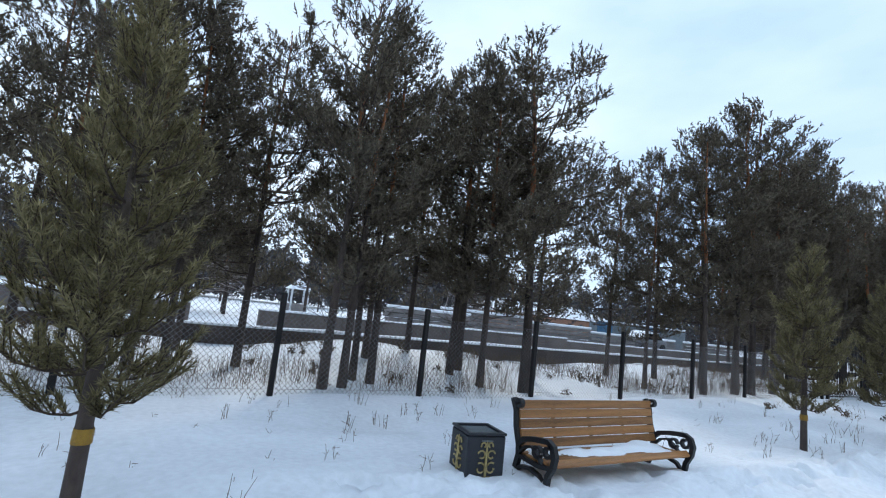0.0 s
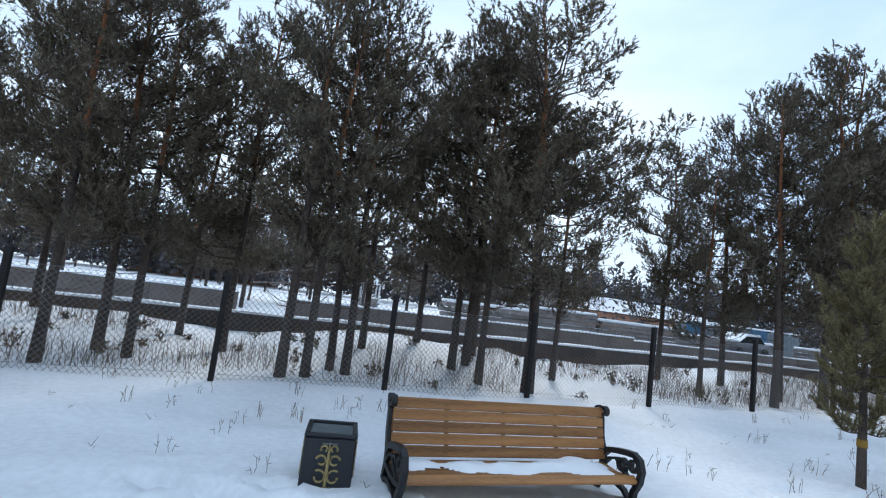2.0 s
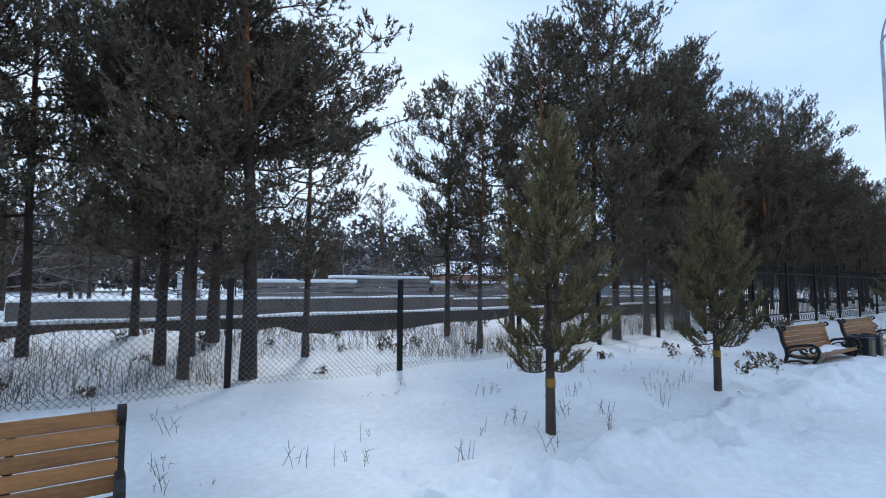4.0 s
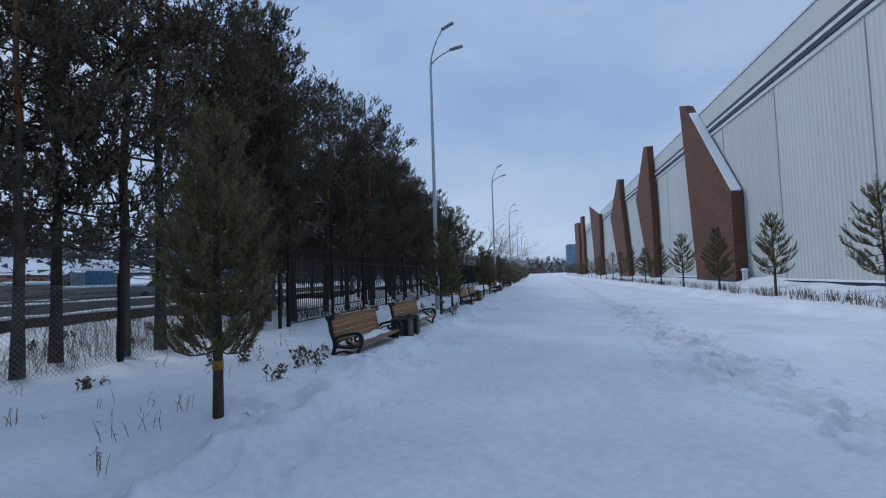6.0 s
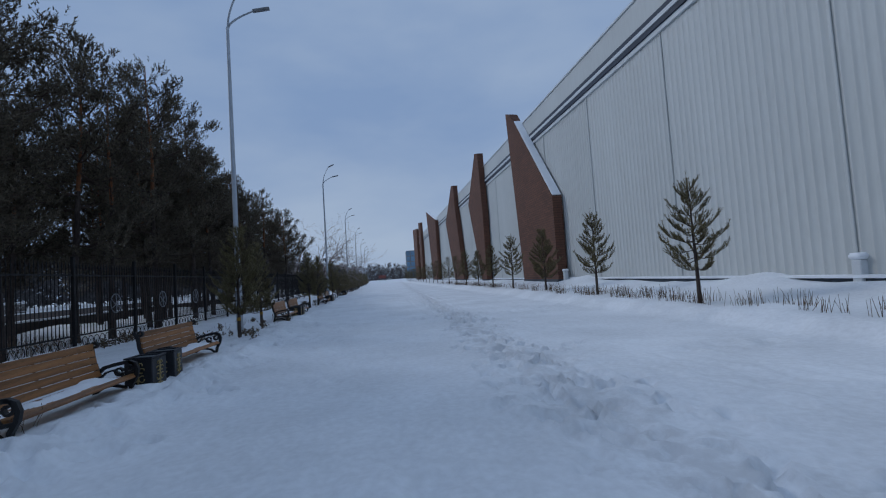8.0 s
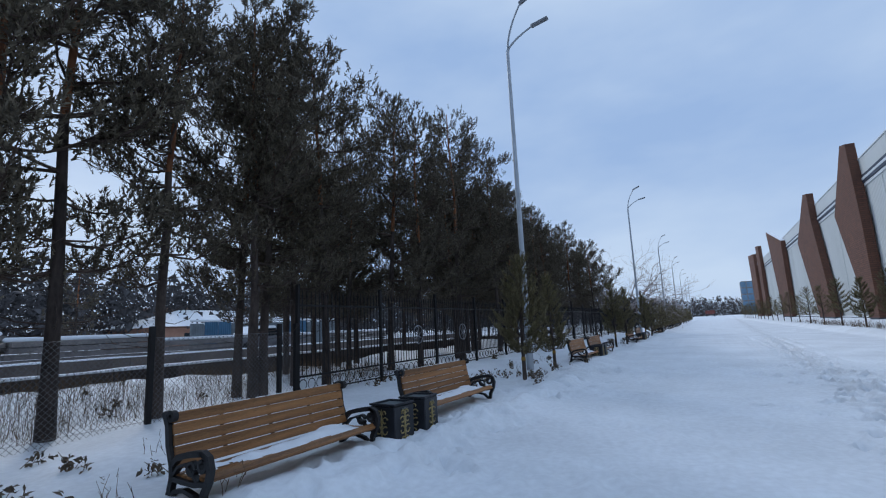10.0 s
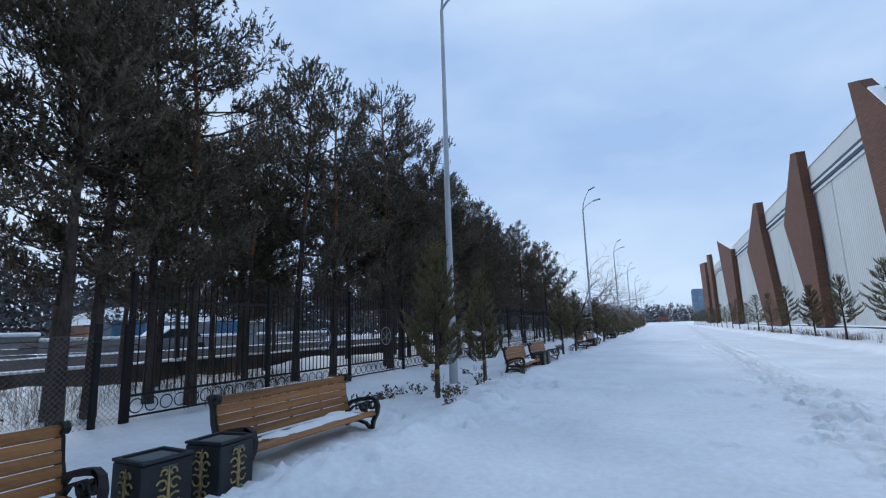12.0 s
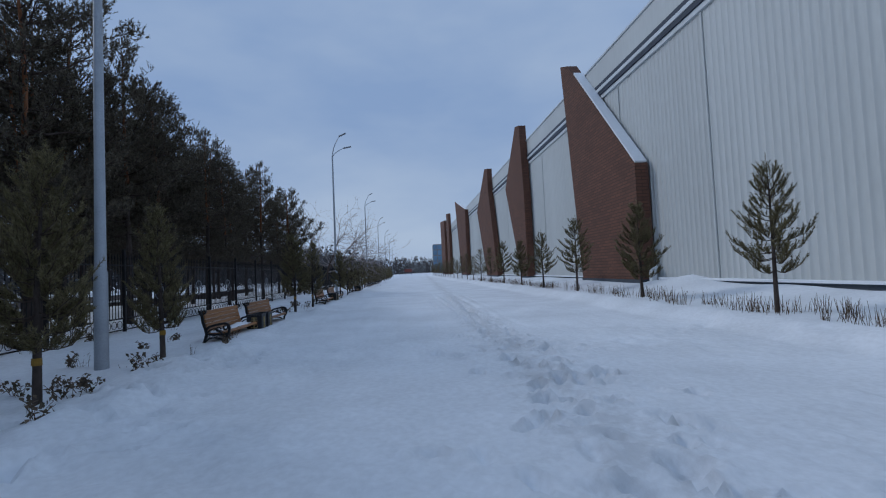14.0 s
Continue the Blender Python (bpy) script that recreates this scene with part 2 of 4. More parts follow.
def prism(profile, y0, y1):
    """A bmesh of an x-z outline pushed along y."""
    bm = bmesh.new()
    a = [bm.verts.new((x, y0, z)) for x, z in profile]
    b = [bm.verts.new((x, y1, z)) for x, z in profile]
    bm.faces.new(a)
    bm.faces.new(list(reversed(b)))
    for i in range(len(a)):
        j = (i + 1) % len(a)
        bm.faces.new((a[j], a[i], b[i], b[j]))
    bmesh.ops.recalc_face_normals(bm, faces=bm.faces)
    return bm


# ---- ground ----
def lattice(x, y, scale, seed):
    """Smooth value noise in -1..1 for arrays."""
    rs = np.random.RandomState(seed)
    t = rs.rand(256, 256) * 2 - 1
    u, v = x / scale + 1000.0, y / scale + 1000.0
    i, j = np.floor(u).astype(int), np.floor(v).astype(int)
    fu, fv = u - i, v - j
    fu, fv = fu * fu * (3 - 2 * fu), fv * fv * (3 - 2 * fv)
    i, j, i1, j1 = i % 256, j % 256, (i + 1) % 256, (j + 1) % 256
    return (t[i, j] * (1 - fu) + t[i1, j] * fu) * (1 - fv) + (t[i, j1] * (1 - fu) + t[i1, j1] * fu) * fv


def ramp01(v, a, b):
    q = np.clip((v - a) / (b - a), 0, 1)
    return q * q * (3 - 2 * q)


WALL_Y = -11.32


def height(x, y):
    x, y = np.asarray(x, float), np.asarray(y, float)
    z = 0.03 * lattice(x, y, 2.3, 1) + 0.012 * lattice(x, y, 0.5, 2)
    path = ramp01(y, -7.6, -6.8) * (1 - ramp01(y, 2.2, 3.1))
    z *= 1 - 0.6 * path
    z -= 0.05 * path
    # trodden line, full of footprints
    line = -2.1 - 0.030 * np.maximum(x - 19, 0) - 0.5 * np.maximum(15.5 - x, 0)
    near = np.exp(-((y - line) / 0.55) ** 2)
    steps = lattice(x, y, 0.19, 4) + 0.6 * lattice(x, y, 0.09, 14)
    z += near * 0.02 * steps
    rut = lattice(x * 0.35, y, 0.3, 41)
    z += near * 0.025 * rut
    z += path * 0.018 * lattice(x * 0.45, y, 0.12, 44) * ramp01(lattice(x, y, 2.1, 45), -0.2, 0.6)
    z += path * 0.04 * lattice(x, y, 0.22, 5) * ramp01(lattice(x, y, 1.3, 9), 0.0, 0.7)
    # crusted lip between path and verge
    z += 0.13 * np.exp(-((y - 3.0 - 0.2 * lattice(x, y * 0, 1.5, 6)) / 0.32) ** 2) * (0.45 + 0.9 * lattice(x, y, 0.4, 7))
    z += 0.05 * np.exp(-((y - 3.2) / 0.8) ** 2) * np.maximum(lattice(x, y, 0.24, 27), -0.2)
    z += 0.09 * ramp01(y, 3.0, 4.0) * lattice(x, y, 1.5, 8) * (1 - 0.5 * ramp01(y, 6.5, 7.6))
    z += 0.035 * ramp01(y, 3.0, 3.8) * np.maximum(lattice(x, y, 0.55, 28), -0.1)
    # mounds behind the mesh fence
    z += ramp01(y, 8.5, 12.0) * (0.26 + 0.24 * lattice(x, y * 0, 3.4, 10)) * (1 - ramp01(y, 13.4, 13.8))
    z += 0.05 * ramp01(y, 8.0, 9.0) * lattice(x, y, 0.5, 12)
    z += 0.08 * np.exp(-((y + 7.1 - 0.2 * lattice(x, y * 0, 1.2, 16)) / 0.3) ** 2) * (0.5 + 0.8 * lattice(x, y, 0.35, 17))
    # bank in front of the long hall
    z += 0.24 * ramp01(-y, 6.7, 7.6) + 0.30 * ramp01(-y, 8.8, 11.2) + 0.05 * ramp01(-y, 7.2, 8.0) * lattice(x, y, 0.8, 11)
    z += 0.3 * np.exp(-((x - 37.6) / 1.6) ** 2 - ((y + 11.4) / 0.7) ** 2) + 0.3 * np.exp(-((x - 25.3) / 1.2) ** 2 - ((y + 11.4) / 0.7) ** 2)
    return z


def at_ground(x, y):
    return float(height(np.array([x]), np.array([y]))[0])


def growing(a, b, step, lo, hi, rate=1.16):
    mid = list(np.arange(a, b, step))
    up, s, v = [], step, b
    while v < hi:
        up.append(v)
        s *= rate
        v += s
    down, s, v = [], step, a
    while v > lo:
        s *= rate
        v -= s
        down.append(v)
    return np.array(down[::-1] + mid + up + [hi])


gx = growing(3.0, 30.0, 0.065, -600, 2000)
gy = growing(-8.6, 6.0, 0.065, -900, 900)
X, Y = np.meshgrid(gx, gy, indexing="ij")
Z = height(X, Y)


def footprint(x, y, turn, deep, size):
    i0, i1 = np.searchsorted(gx, (x - 0.4, x + 0.4))
    j0, j1 = np.searchsorted(gy, (y - 0.4, y + 0.4))
    dx, dy = X[i0:i1, j0:j1] - x, Y[i0:i1, j0:j1] - y
    u, v = dx * math.cos(turn) + dy * math.sin(turn), dy * math.cos(turn) - dx * math.sin(turn)
    r = (u / (0.17 * size)) ** 2 + (v / (0.075 * size)) ** 2
    Z[i0:i1, j0:j1] += -deep * np.exp(-r ** 2 * 0.8) + 0.35 * deep * np.exp(-(r - 2.2) ** 2)


frs = np.random.RandomState(17)
for k in range(620):
    fx = frs.uniform(9, 48)
    mid = -2.1 - 0.030 * max(fx - 19, 0) - 0.5 * max(15.5 - fx, 0)
    footprint(fx, mid + frs.normal(0, 0.55), frs.normal(0, 0.5), frs.uniform(0.06, 0.14), frs.uniform(0.7, 1.1))
for k in range(240):
    footprint(frs.uniform(2, 30), frs.normal(3.0, 0.5), frs.uniform(0, 3.1), frs.uniform(0.05, 0.11), frs.uniform(0.8, 1.4))
for k in range(170):
    footprint(frs.uniform(2, 30), frs.uniform(-1.0, 2.4), frs.normal(0, 0.5), frs.uniform(0.012, 0.03), frs.uniform(0.9, 1.5))
nx, ny = X.shape
q = np.arange(nx * ny).reshape(nx, ny)
ground_mesh = arrays("ground", np.stack([X, Y, Z], -1).reshape(-1, 3), np.stack([q[:-1, :-1], q[1:, :-1], q[1:, 1:], q[:-1, 1:]], -1).reshape(-1, 4), SNOW)
ground_mesh.shade_smooth()
tagged(link("ground", ground_mesh), "trodden blue-white snow over avenue, verges and park", "ground", kind="structure")


# ---- long hall with brick fins ----
hall = tagged(new("exhibition_hall"), "long white corrugated metal hall with navy stripes", "building")
X0, X1 = -30.0, 160.0
SEAMS = [-30.0] + [X0 + 5.6 + 6.7 * i for i in range(28)]
RIB = 0.30


def clad_panel(length):
    outline, x = [], 0.0
    while x < length - 0.02:
        for dx, d in ((0, 0), (RIB * 0.72, 0), (RIB * 0.80, 0.028), (RIB * 0.92, 0.028)):
            if x + dx < length:
                outline.append((x + dx, d))
        x += RIB
    outline.append((length, 0))
    n = len(outline)
    v = [(a, b, z) for z in (0.0, 10.2) for a, b in outline]
    return arrays("wall_panel", v, [(i, i + 1, n + i + 1, n + i) for i in range(n - 1)], CLAD)


panel = clad_panel(6.7)
for a in SEAMS[1:-1]:
    link("wall_panel", panel, hall, at=pose(a, WALL_Y, 0.2))
link("wall_panel", clad_panel(5.6), hall, at=pose(X0, WALL_Y, 0.2))
bm = bmesh.new()
box(bm, X0, X1, WALL_Y - 30, WALL_Y - 0.06, 0, 11.9)
part("body", bm, CLAD, hall)
for a in SEAMS:
    bm = bmesh.new()
    box(bm, a - 0.045, a + 0.045, WALL_Y + 0.002, WALL_Y + 0.05, 0.2, 10.14, 0.015)
    part("seam_cover", bm, CLAD, hall)
for name, z0, z1, out, m in (("fascia_low", 10.15, 10.36, 0.10, TRIM), ("stripe", 10.36, 10.58, 0.16, NAVY), ("fascia_mid", 10.58, 10.76, 0.19, TRIM),
                             ("stripe", 10.76, 10.98, 0.16, NAVY), ("fascia", 10.98, 12.18, 0.13, CLAD), ("parapet_cap", 12.18, 12.28, 0.19, TRIM)):
    bm = bmesh.new()
    box(bm, X0, X1, WALL_Y - 0.1, WALL_Y + out, z0, z1, 0.01)
    part(name, bm, m, hall)
bm = bmesh.new()
box(bm, X0, X1, WALL_Y, WALL_Y + 0.10, -0.2, 0.62)
part("plinth", bm, PLINTH, hall)
bm = bmesh.new()
box(bm, X0, X1, WALL_Y, WALL_Y + 0.22, 0.62, 0.70, 0.01)
part("plinth_ledge", bm, SNOW_CAP, hall)

FIN_Y0, FIN_Y1 = -11.20, -10.60
FINS = [
    [(40.0, 0.0), (40.0, 5.65), (47.5, 13.3), (48.7, 13.75), (46.8, 0.0)],
    [(59.4, 0.0), (59.4, 7.5), (60.0, 13.6), (61.4, 13.9), (66.6, 9.2), (61.4, 0.0)],
    [(72.6, 0.0), (76.4, 10.5), (76.6, 13.5), (78.4, 13.8), (86.0, 9.4), (79.6, 0.0)],
    [(99.5, 0.0), (99.5, 11.6), (115.0, 15.2), (108.0, 0.0)],
    [(131.0, 0.0), (131.0, 11.6), (131.6, 14.9), (137.0, 15.4), (136.6, 0.0)],
    [(144.0, 0.0), (144.0, 14.6), (158.0, 15.6), (155.0, 0.0)],
]
for outline in FINS:
    fin = tagged(new("brick_fin"), "tall slanted red-brick fin against the hall", "facade fin", "brick fins of the hall")
    bm = prism(outline, FIN_Y0, FIN_Y1)
    part("brickwork", bm, BRICK, fin)
    # snow on the sloping shoulder
    a, b = outline[1], outline[2]
    d = (Vector((b[0], b[1])) - Vector((a[0], a[1]))).normalized()
    if outline is FINS[0] or outline is FINS[3]:
        bm = strip([(a[0] + d.x * 0.1 - d.y * 0.04, a[1] + d.y * 0.1 + abs(d.x) * 0.05), (b[0] - d.x * 1.2 - d.y * 0.04, b[1] - d.y * 1.2 + abs(d.x) * 0.05)], 0.10, FIN_Y0 + 0.04, FIN_Y1 - 0.04)
        part("snow_strip", bm, SNOW_CAP, fin, "snow lying along the slope")
    bm = bmesh.new()
    box(bm, outline[0][0] - 0.04, outline[-1][0] + 0.04, FIN_Y0 - 0.05, FIN_Y1 + 0.06, 0.0, 0.62)
    part("plinth", bm, PLINTH, fin)


for sx, sy in ((22.4, -11.25), (39.7, -10.95)):
    stub = tagged(new("vent_post"), "short pale vent post capped with snow by hall", "post", "vent posts by the hall")
    bm = bmesh.new()
    box(bm, -0.12, 0.12, -0.12, 0.12, 0.0, 1.05, 0.02)
    part("post", bm, TRIM, stub)
    bm = bmesh.new()
    box(bm, -0.17, 0.17, -0.17, 0.17, 1.055, 1.22, 0.06)
    part("snow_cap", bm, SNOW_CAP, stub, "rounded snow cap", True)
    stub.matrix_basis = pose(sx, sy, 0)


# ---- pines ----
def needle_mesh(name, base, axis, per, length, width, mat, rs, spread=(25, 65), start=0.1):
    n = len(base)
    t = rs.uniform(start, 1.0, (n, per))
    L = np.linalg.norm(axis, axis=1)
    d = axis / L[:, None]
    ref = np.where(np.abs(d[:, 2:3]) > 0.8, np.array([[1.0, 0, 0]]), np.array([[0, 0, 1.0]]))
    u = np.cross(d, ref)
    u /= np.linalg.norm(u, axis=1)[:, None]
    w = np.cross(d, u)
    a = rs.uniform(0, 2 * np.pi, (n, per))
    s = np.radians(rs.uniform(*spread, (n, per)))
    radial = np.cos(a)[..., None] * u[:, None] + np.sin(a)[..., None] * w[:, None]
    nd = np.cos(s)[..., None] * d[:, None] + np.sin(s)[..., None] * radial
    p = base[:, None] + t[..., None] * axis[:, None]
    ln = length * rs.uniform(0.7, 1.2, (n, per, 1))
    side = np.cross(nd, radial + 0.3 * rs.normal(size=nd.shape))
    side /= np.linalg.norm(side, axis=2)[..., None] + 1e-9
    v = np.stack([p - side * width / 2, p + side * width / 2, p + nd * ln], 2).reshape(-1, 3)
    return arrays(name, v, np.arange(len(v)).reshape(-1, 3), mat)


def limb_curve(p, az, rise, length, droop, rs, n=6):
    s = np.linspace(0, 1, n)
    d = np.array([math.cos(az), math.sin(az)])
    wob = rs.normal(0, 0.05 * length, (n, 3)) * s[:, None]
    xy = d[None] * (length * s)[:, None]
    z = length * (rise * s - droop * np.sin(s * np.pi) * 0.5 + 0.25 * s ** 3)
    return p + np.concatenate([xy, z[:, None]], 1) + wob


def tall_pine(seed, H, low, R, shoots_per=1.0, lean=0.0, per=15, width=0.028, tufts=4):
    rs = np.random.RandomState(seed)
    pine = tagged(new("pine_tree"), "tall dark green pine with bare reddish trunk in snow", "tree", "pine grove behind the fence")
    n = 9
    s = np.linspace(0, 1, n)
    path = np.stack([lean * s ** 1.5 * H + 0.12 * np.cumsum(rs.normal(0, 0.5, n)) * s, 0.12 * np.cumsum(rs.normal(0, 0.5, n)) * s, s * H], 1)
    path[0] = (0, 0, -0.15)
    r0 = 0.0095 * H + 0.015
    rad = r0 * (1 - 0.85 * s ** 1.1)
    rad[0] *= 1.25
    cut = 4
    link("trunk", tubes("trunk", [(path[:cut + 1], rad[:cut + 1])], BARK, 9), pine)
    link("upper_trunk", tubes("upper_trunk", [(path[cut:], rad[cut:])], BARK_UP, 8), pine, "orange upper bark")
    runs, base, axis = [], [], []
    z = low
    while z < H - 0.15:
        f = (z - low) / (H - low)
        prof = (0.6 + 1.1 * f) if f < 0.3 else 1.02 * ((1 - f) / 0.7) ** 0.75 + 0.06
        for k in range(rs.randint(2, 5)):
            L = R * prof * rs.uniform(0.6, 1.15)
            p = np.array([np.interp(z, path[:, 2], path[:, i]) for i in range(3)])
            p[2] = z
            az = rs.uniform(0, 2 * np.pi)
            c = limb_curve(p, az, 0.1 + 0.5 * f + rs.uniform(-0.15, 0.2), L, 0.25 * (1 - f), rs)
            runs.append((c, np.linspace(0.022 * L / 1.5 + 0.008, 0.006, len(c))))
            m = max(3, int(L * 8.4 * shoots_per))
            for _ in range(m):
                q0 = 1 - 0.68 * rs.rand() ** 1.3
                i = q0 * (len(c) - 1)
                i0 = min(int(i), len(c) - 2)
                b = c[i0] + (c[i0 + 1] - c[i0]) * (i - i0)
                az2 = az + rs.normal(0, 0.9)
                tl = rs.uniform(0.15, 0.6) * (0.5 + 0.5 * (1.2 - q0)) * min(1.0, L)
                tip = b + np.array([math.cos(az2) * tl, math.sin(az2) * tl, rs.uniform(-0.05, 0.45) * tl])
                runs.append(([b, tip], [0.009, 0.004]))
                for h in range(tufts):
                    st = b + (tip - b) * (1.0 - 0.2 * h) + rs.normal(0, 0.07, 3)
                    up = np.array([math.cos(az2) * 0.4, math.sin(az2) * 0.4, 0.85]) + rs.normal(0, 0.30, 3)
                    base.append(st)
                    axis.append(up / np.linalg.norm(up) * rs.uniform(0.16, 0.34))
        z += rs.uniform(0.28, 0.52)
    # bare dead sticks below the crown
    for _ in range(14):
        zz = rs.uniform(max(1.2, low * 0.4), low + 0.8)
        p = np.array([np.interp(zz, path[:, 2], path[:, i]) for i in range(3)])
        p[2] = zz
        c = limb_curve(p, rs.uniform(0, 6.28), rs.uniform(-0.25, 0.3), rs.uniform(0.4, 1.5), 0.1, rs, 4)
        runs.append((c, np.linspace(0.011, 0.003, 4)))
    tagged(link("branchwork", tubes("branchwork", runs, LIMB, 3), pine), kind="stuff")
    link("crown", needle_mesh("crown", np.array(base), np.array(axis), per, 0.085 if tufts > 2 else 0.16, width, NEEDLE, rs, (22, 60)), pine)
    return pine


def young_pine(seed, H, clear, R, label, group, tape=False, sparse=1.0, gap=0.19, per=52, width=0.0095):
    rs = np.random.RandomState(seed)
    pine = tagged(new("young_pine"), label, "tree", group)
    s = np.linspace(0, 1, 7)
    path = np.stack([0.03 * np.cumsum(rs.normal(0, 0.5, 7)) * s, 0.03 * np.cumsum(rs.normal(0, 0.5, 7)) * s, s * H], 1)
    path[0] = (0, 0, -0.12)
    link("trunk", tubes("trunk", [(path, 0.056 * (1 - 0.88 * s))], BARK, 8), pine)
    runs, base, axis = [], [], []
    z = clear
    while z < H - 0.1:
        f = (z - clear) / (H - clear)
        prof = min(1.0, 0.62 + 2.2 * f) * (1 - f) ** 0.82 + 0.06
        count = rs.randint(4, 7)
        turn = rs.uniform(0, 6.28)
        for k in range(count):
            L = R * prof * rs.uniform(0.65, 1.18)
            az = turn + 6.283 * k / count + rs.normal(0, 0.25)
            p = np.array([np.interp(z, path[:, 2], path[:, 0]), np.interp(z, path[:, 2], path[:, 1]), z + rs.uniform(-0.05, 0.05)])
            c = limb_curve(p, az, 0.02 + 0.65 * f, L, 0.3 * (1 - f), rs, 5)
            runs.append((c, np.linspace(0.012, 0.004, 5)))
            m = max(4, int(L * 24 * sparse))
            for j in range(m):
                q0 = 0.25 + 0.75 * (j + rs.rand()) / m
                i = min(q0, 0.999) * 4
                i0 = int(i)
                b = c[i0] + (c[i0 + 1] - c[i0]) * (i - i0)
                az2 = az + rs.choice((-1, 1)) * rs.uniform(0.2, 1.1)
                lift = rs.uniform(0.35, 1.2) + 0.5 * f
                d = np.array([math.cos(az2), math.sin(az2), lift])
                d /= np.linalg.norm(d)
                ln = rs.uniform(0.14, 0.30)
                d = d + (0, 0, 0.1 + 0.45 * q0)
                d /= np.linalg.norm(d)
                base.append(b)
                axis.append(d * ln)
                runs.append(([b, b + d * ln], [0.005, 0.003]))
        z += gap * rs.uniform(0.75, 1.25)
    for k in range(5):
        a = np.array([math.cos(k * 1.26) * 0.25, math.sin(k * 1.26) * 0.25, 1.0]) if k else np.array([0, 0, 1.0])
        base.append(path[-1] - (0, 0, 0.18))
        axis.append(a / np.linalg.norm(a) * (0.42 if k == 0 else 0.26))
    tagged(link("branchwork", tubes("branchwork", runs, LIMB, 3), pine), kind="stuff")
    link("crown", needle_mesh("crown", np.array(base), np.array(axis), per, 0.066, width, NEEDLE_YOUNG, rs, (24, 62), 0.0), pine)
    if tape:
        bm = bmesh.new()
        bmesh.ops.create_cone(bm, cap_ends=False, segments=12, radius1=0.056, radius2=0.053, depth=0.09, matrix=Matrix.Translation((0, 0, 0.52)))
        part("tape", bm, TAPE, pine, "faded yellow tape round trunk")
    return pine


rng = np.random.RandomState(5)
KINDS = [tall_pine(21, 9.3, 2.5, 1.95, 1.1), tall_pine(22, 8.6, 2.7, 1.8, 1.1, lean=0.06), tall_pine(23, 7.9, 2.0, 1.8, 1.1), tall_pine(24, 9.8, 2.1, 2.3, 1.1), tall_pine(25, 7.2, 1.8, 1.7, 1.2, lean=-0.04),
         tall_pine(26, 9.0, 2.0, 2.2, 0.55, per=7, width=0.07, tufts=2), tall_pine(27, 8.0, 1.6, 1.9, 0.6, per=7, width=0.07, tufts=2)]
FEET = [(1.05, 8.4), (1.5, 9.4), (2.0, 9.1), (2.3, 12.0), (4.35, 8.15), (4.75, 8.3), (5.25, 9.1), (5.5, 8.8), (6.1, 10.6), (7.65, 11.5), (7.95, 9.8), (8.45, 10.2),
        (8.2, 8.9), (9.05, 8.4), (14.7, 10.8), (14.6, 9.3), (16.8, 10.5), (16.9, 8.9), (9.0, 11.2), (15.7, 8.15), (17.7, 8.3), (18.5, 8.2), (20.1, 8.3), (22.4, 9.2),
        (22.85, 8.9), (22.0, 8.2), (24.1, 9.2), (24.5, 8.5), (28.2, 9.1), (29.2, 8.6), (-1.2, 9.2), (-2.6, 8.7), (-4.2, 10.5), (0.1, 11.2), (-0.6, 12.6), (10.4, 9.6), (-5.5, 8.8), (3.3, 10.4)]
TALL = [9.3, 8.6, 7.9, 9.8, 7.2]


def target(x):
    return 6.8 if x < 7 else 7.6 if x < 10 else 6.3 if x < 15.3 else 8.2 if x < 17.2 else 9.1


GROVE = [(x, y, (i * 3 + i // 5) % 5, (target(x) + 0.5 * math.sin(i * 1.9)) / TALL[(i * 3 + i // 5) % 5]) for i, (x, y) in enumerate(FEET)]
GROVE += [(31 + 1.15 * i + rng.uniform(-0.5, 0.5), 8.6 + 5 * rng.rand() ** 1.6, rng.choice((0, 1, 3)), 0.95 + 0.14 * rng.rand() - 0.004 * i) for i in range(30)]
GROVE += [(rng.uniform(23.5, 48), rng.uniform(9.8, 15), rng.choice((2, 4)), rng.uniform(0.85, 1.05)) for i in range(20)]
GROVE += [(rng.uniform(-16, 13), rng.uniform(22, 36), rng.choice((5, 6)), rng.uniform(0.8, 1.1)) for i in range(18)]
GROVE += [(rng.uniform(-25, 95), rng.uniform(30, 42) if rng.rand() < 0.3 else rng.uniform(52, 72), 5 + rng.randint(2), rng.uniform(0.8, 1.15)) for i in range(26)]
GROVE = [g for g in GROVE if not (45 < g[1] < 76 and 25 < g[0] < 100)]
used = set()
for i, (x, y, k, h) in enumerate(GROVE):
    k, h = (3, 0.84) if 8.8 < x < 9.2 and y < 12 else (k, h)
    m = pose(x, y, at_ground(x, y), 0, 0, 57.0 * i) @ Matrix.Diagonal((h * (1.4 if 8.8 < x < 9.2 else 1.0), h * (1.25 if 8.8 < x < 9.2 else 1.0), h, 1))
    if k not in used:
        used.add(k)
        KINDS[k].matrix_basis = m
        tree = KINDS[k]
    else:
        tree = copy_thing(KINDS[k], Matrix.Identity(4))
        tree.matrix_basis = m

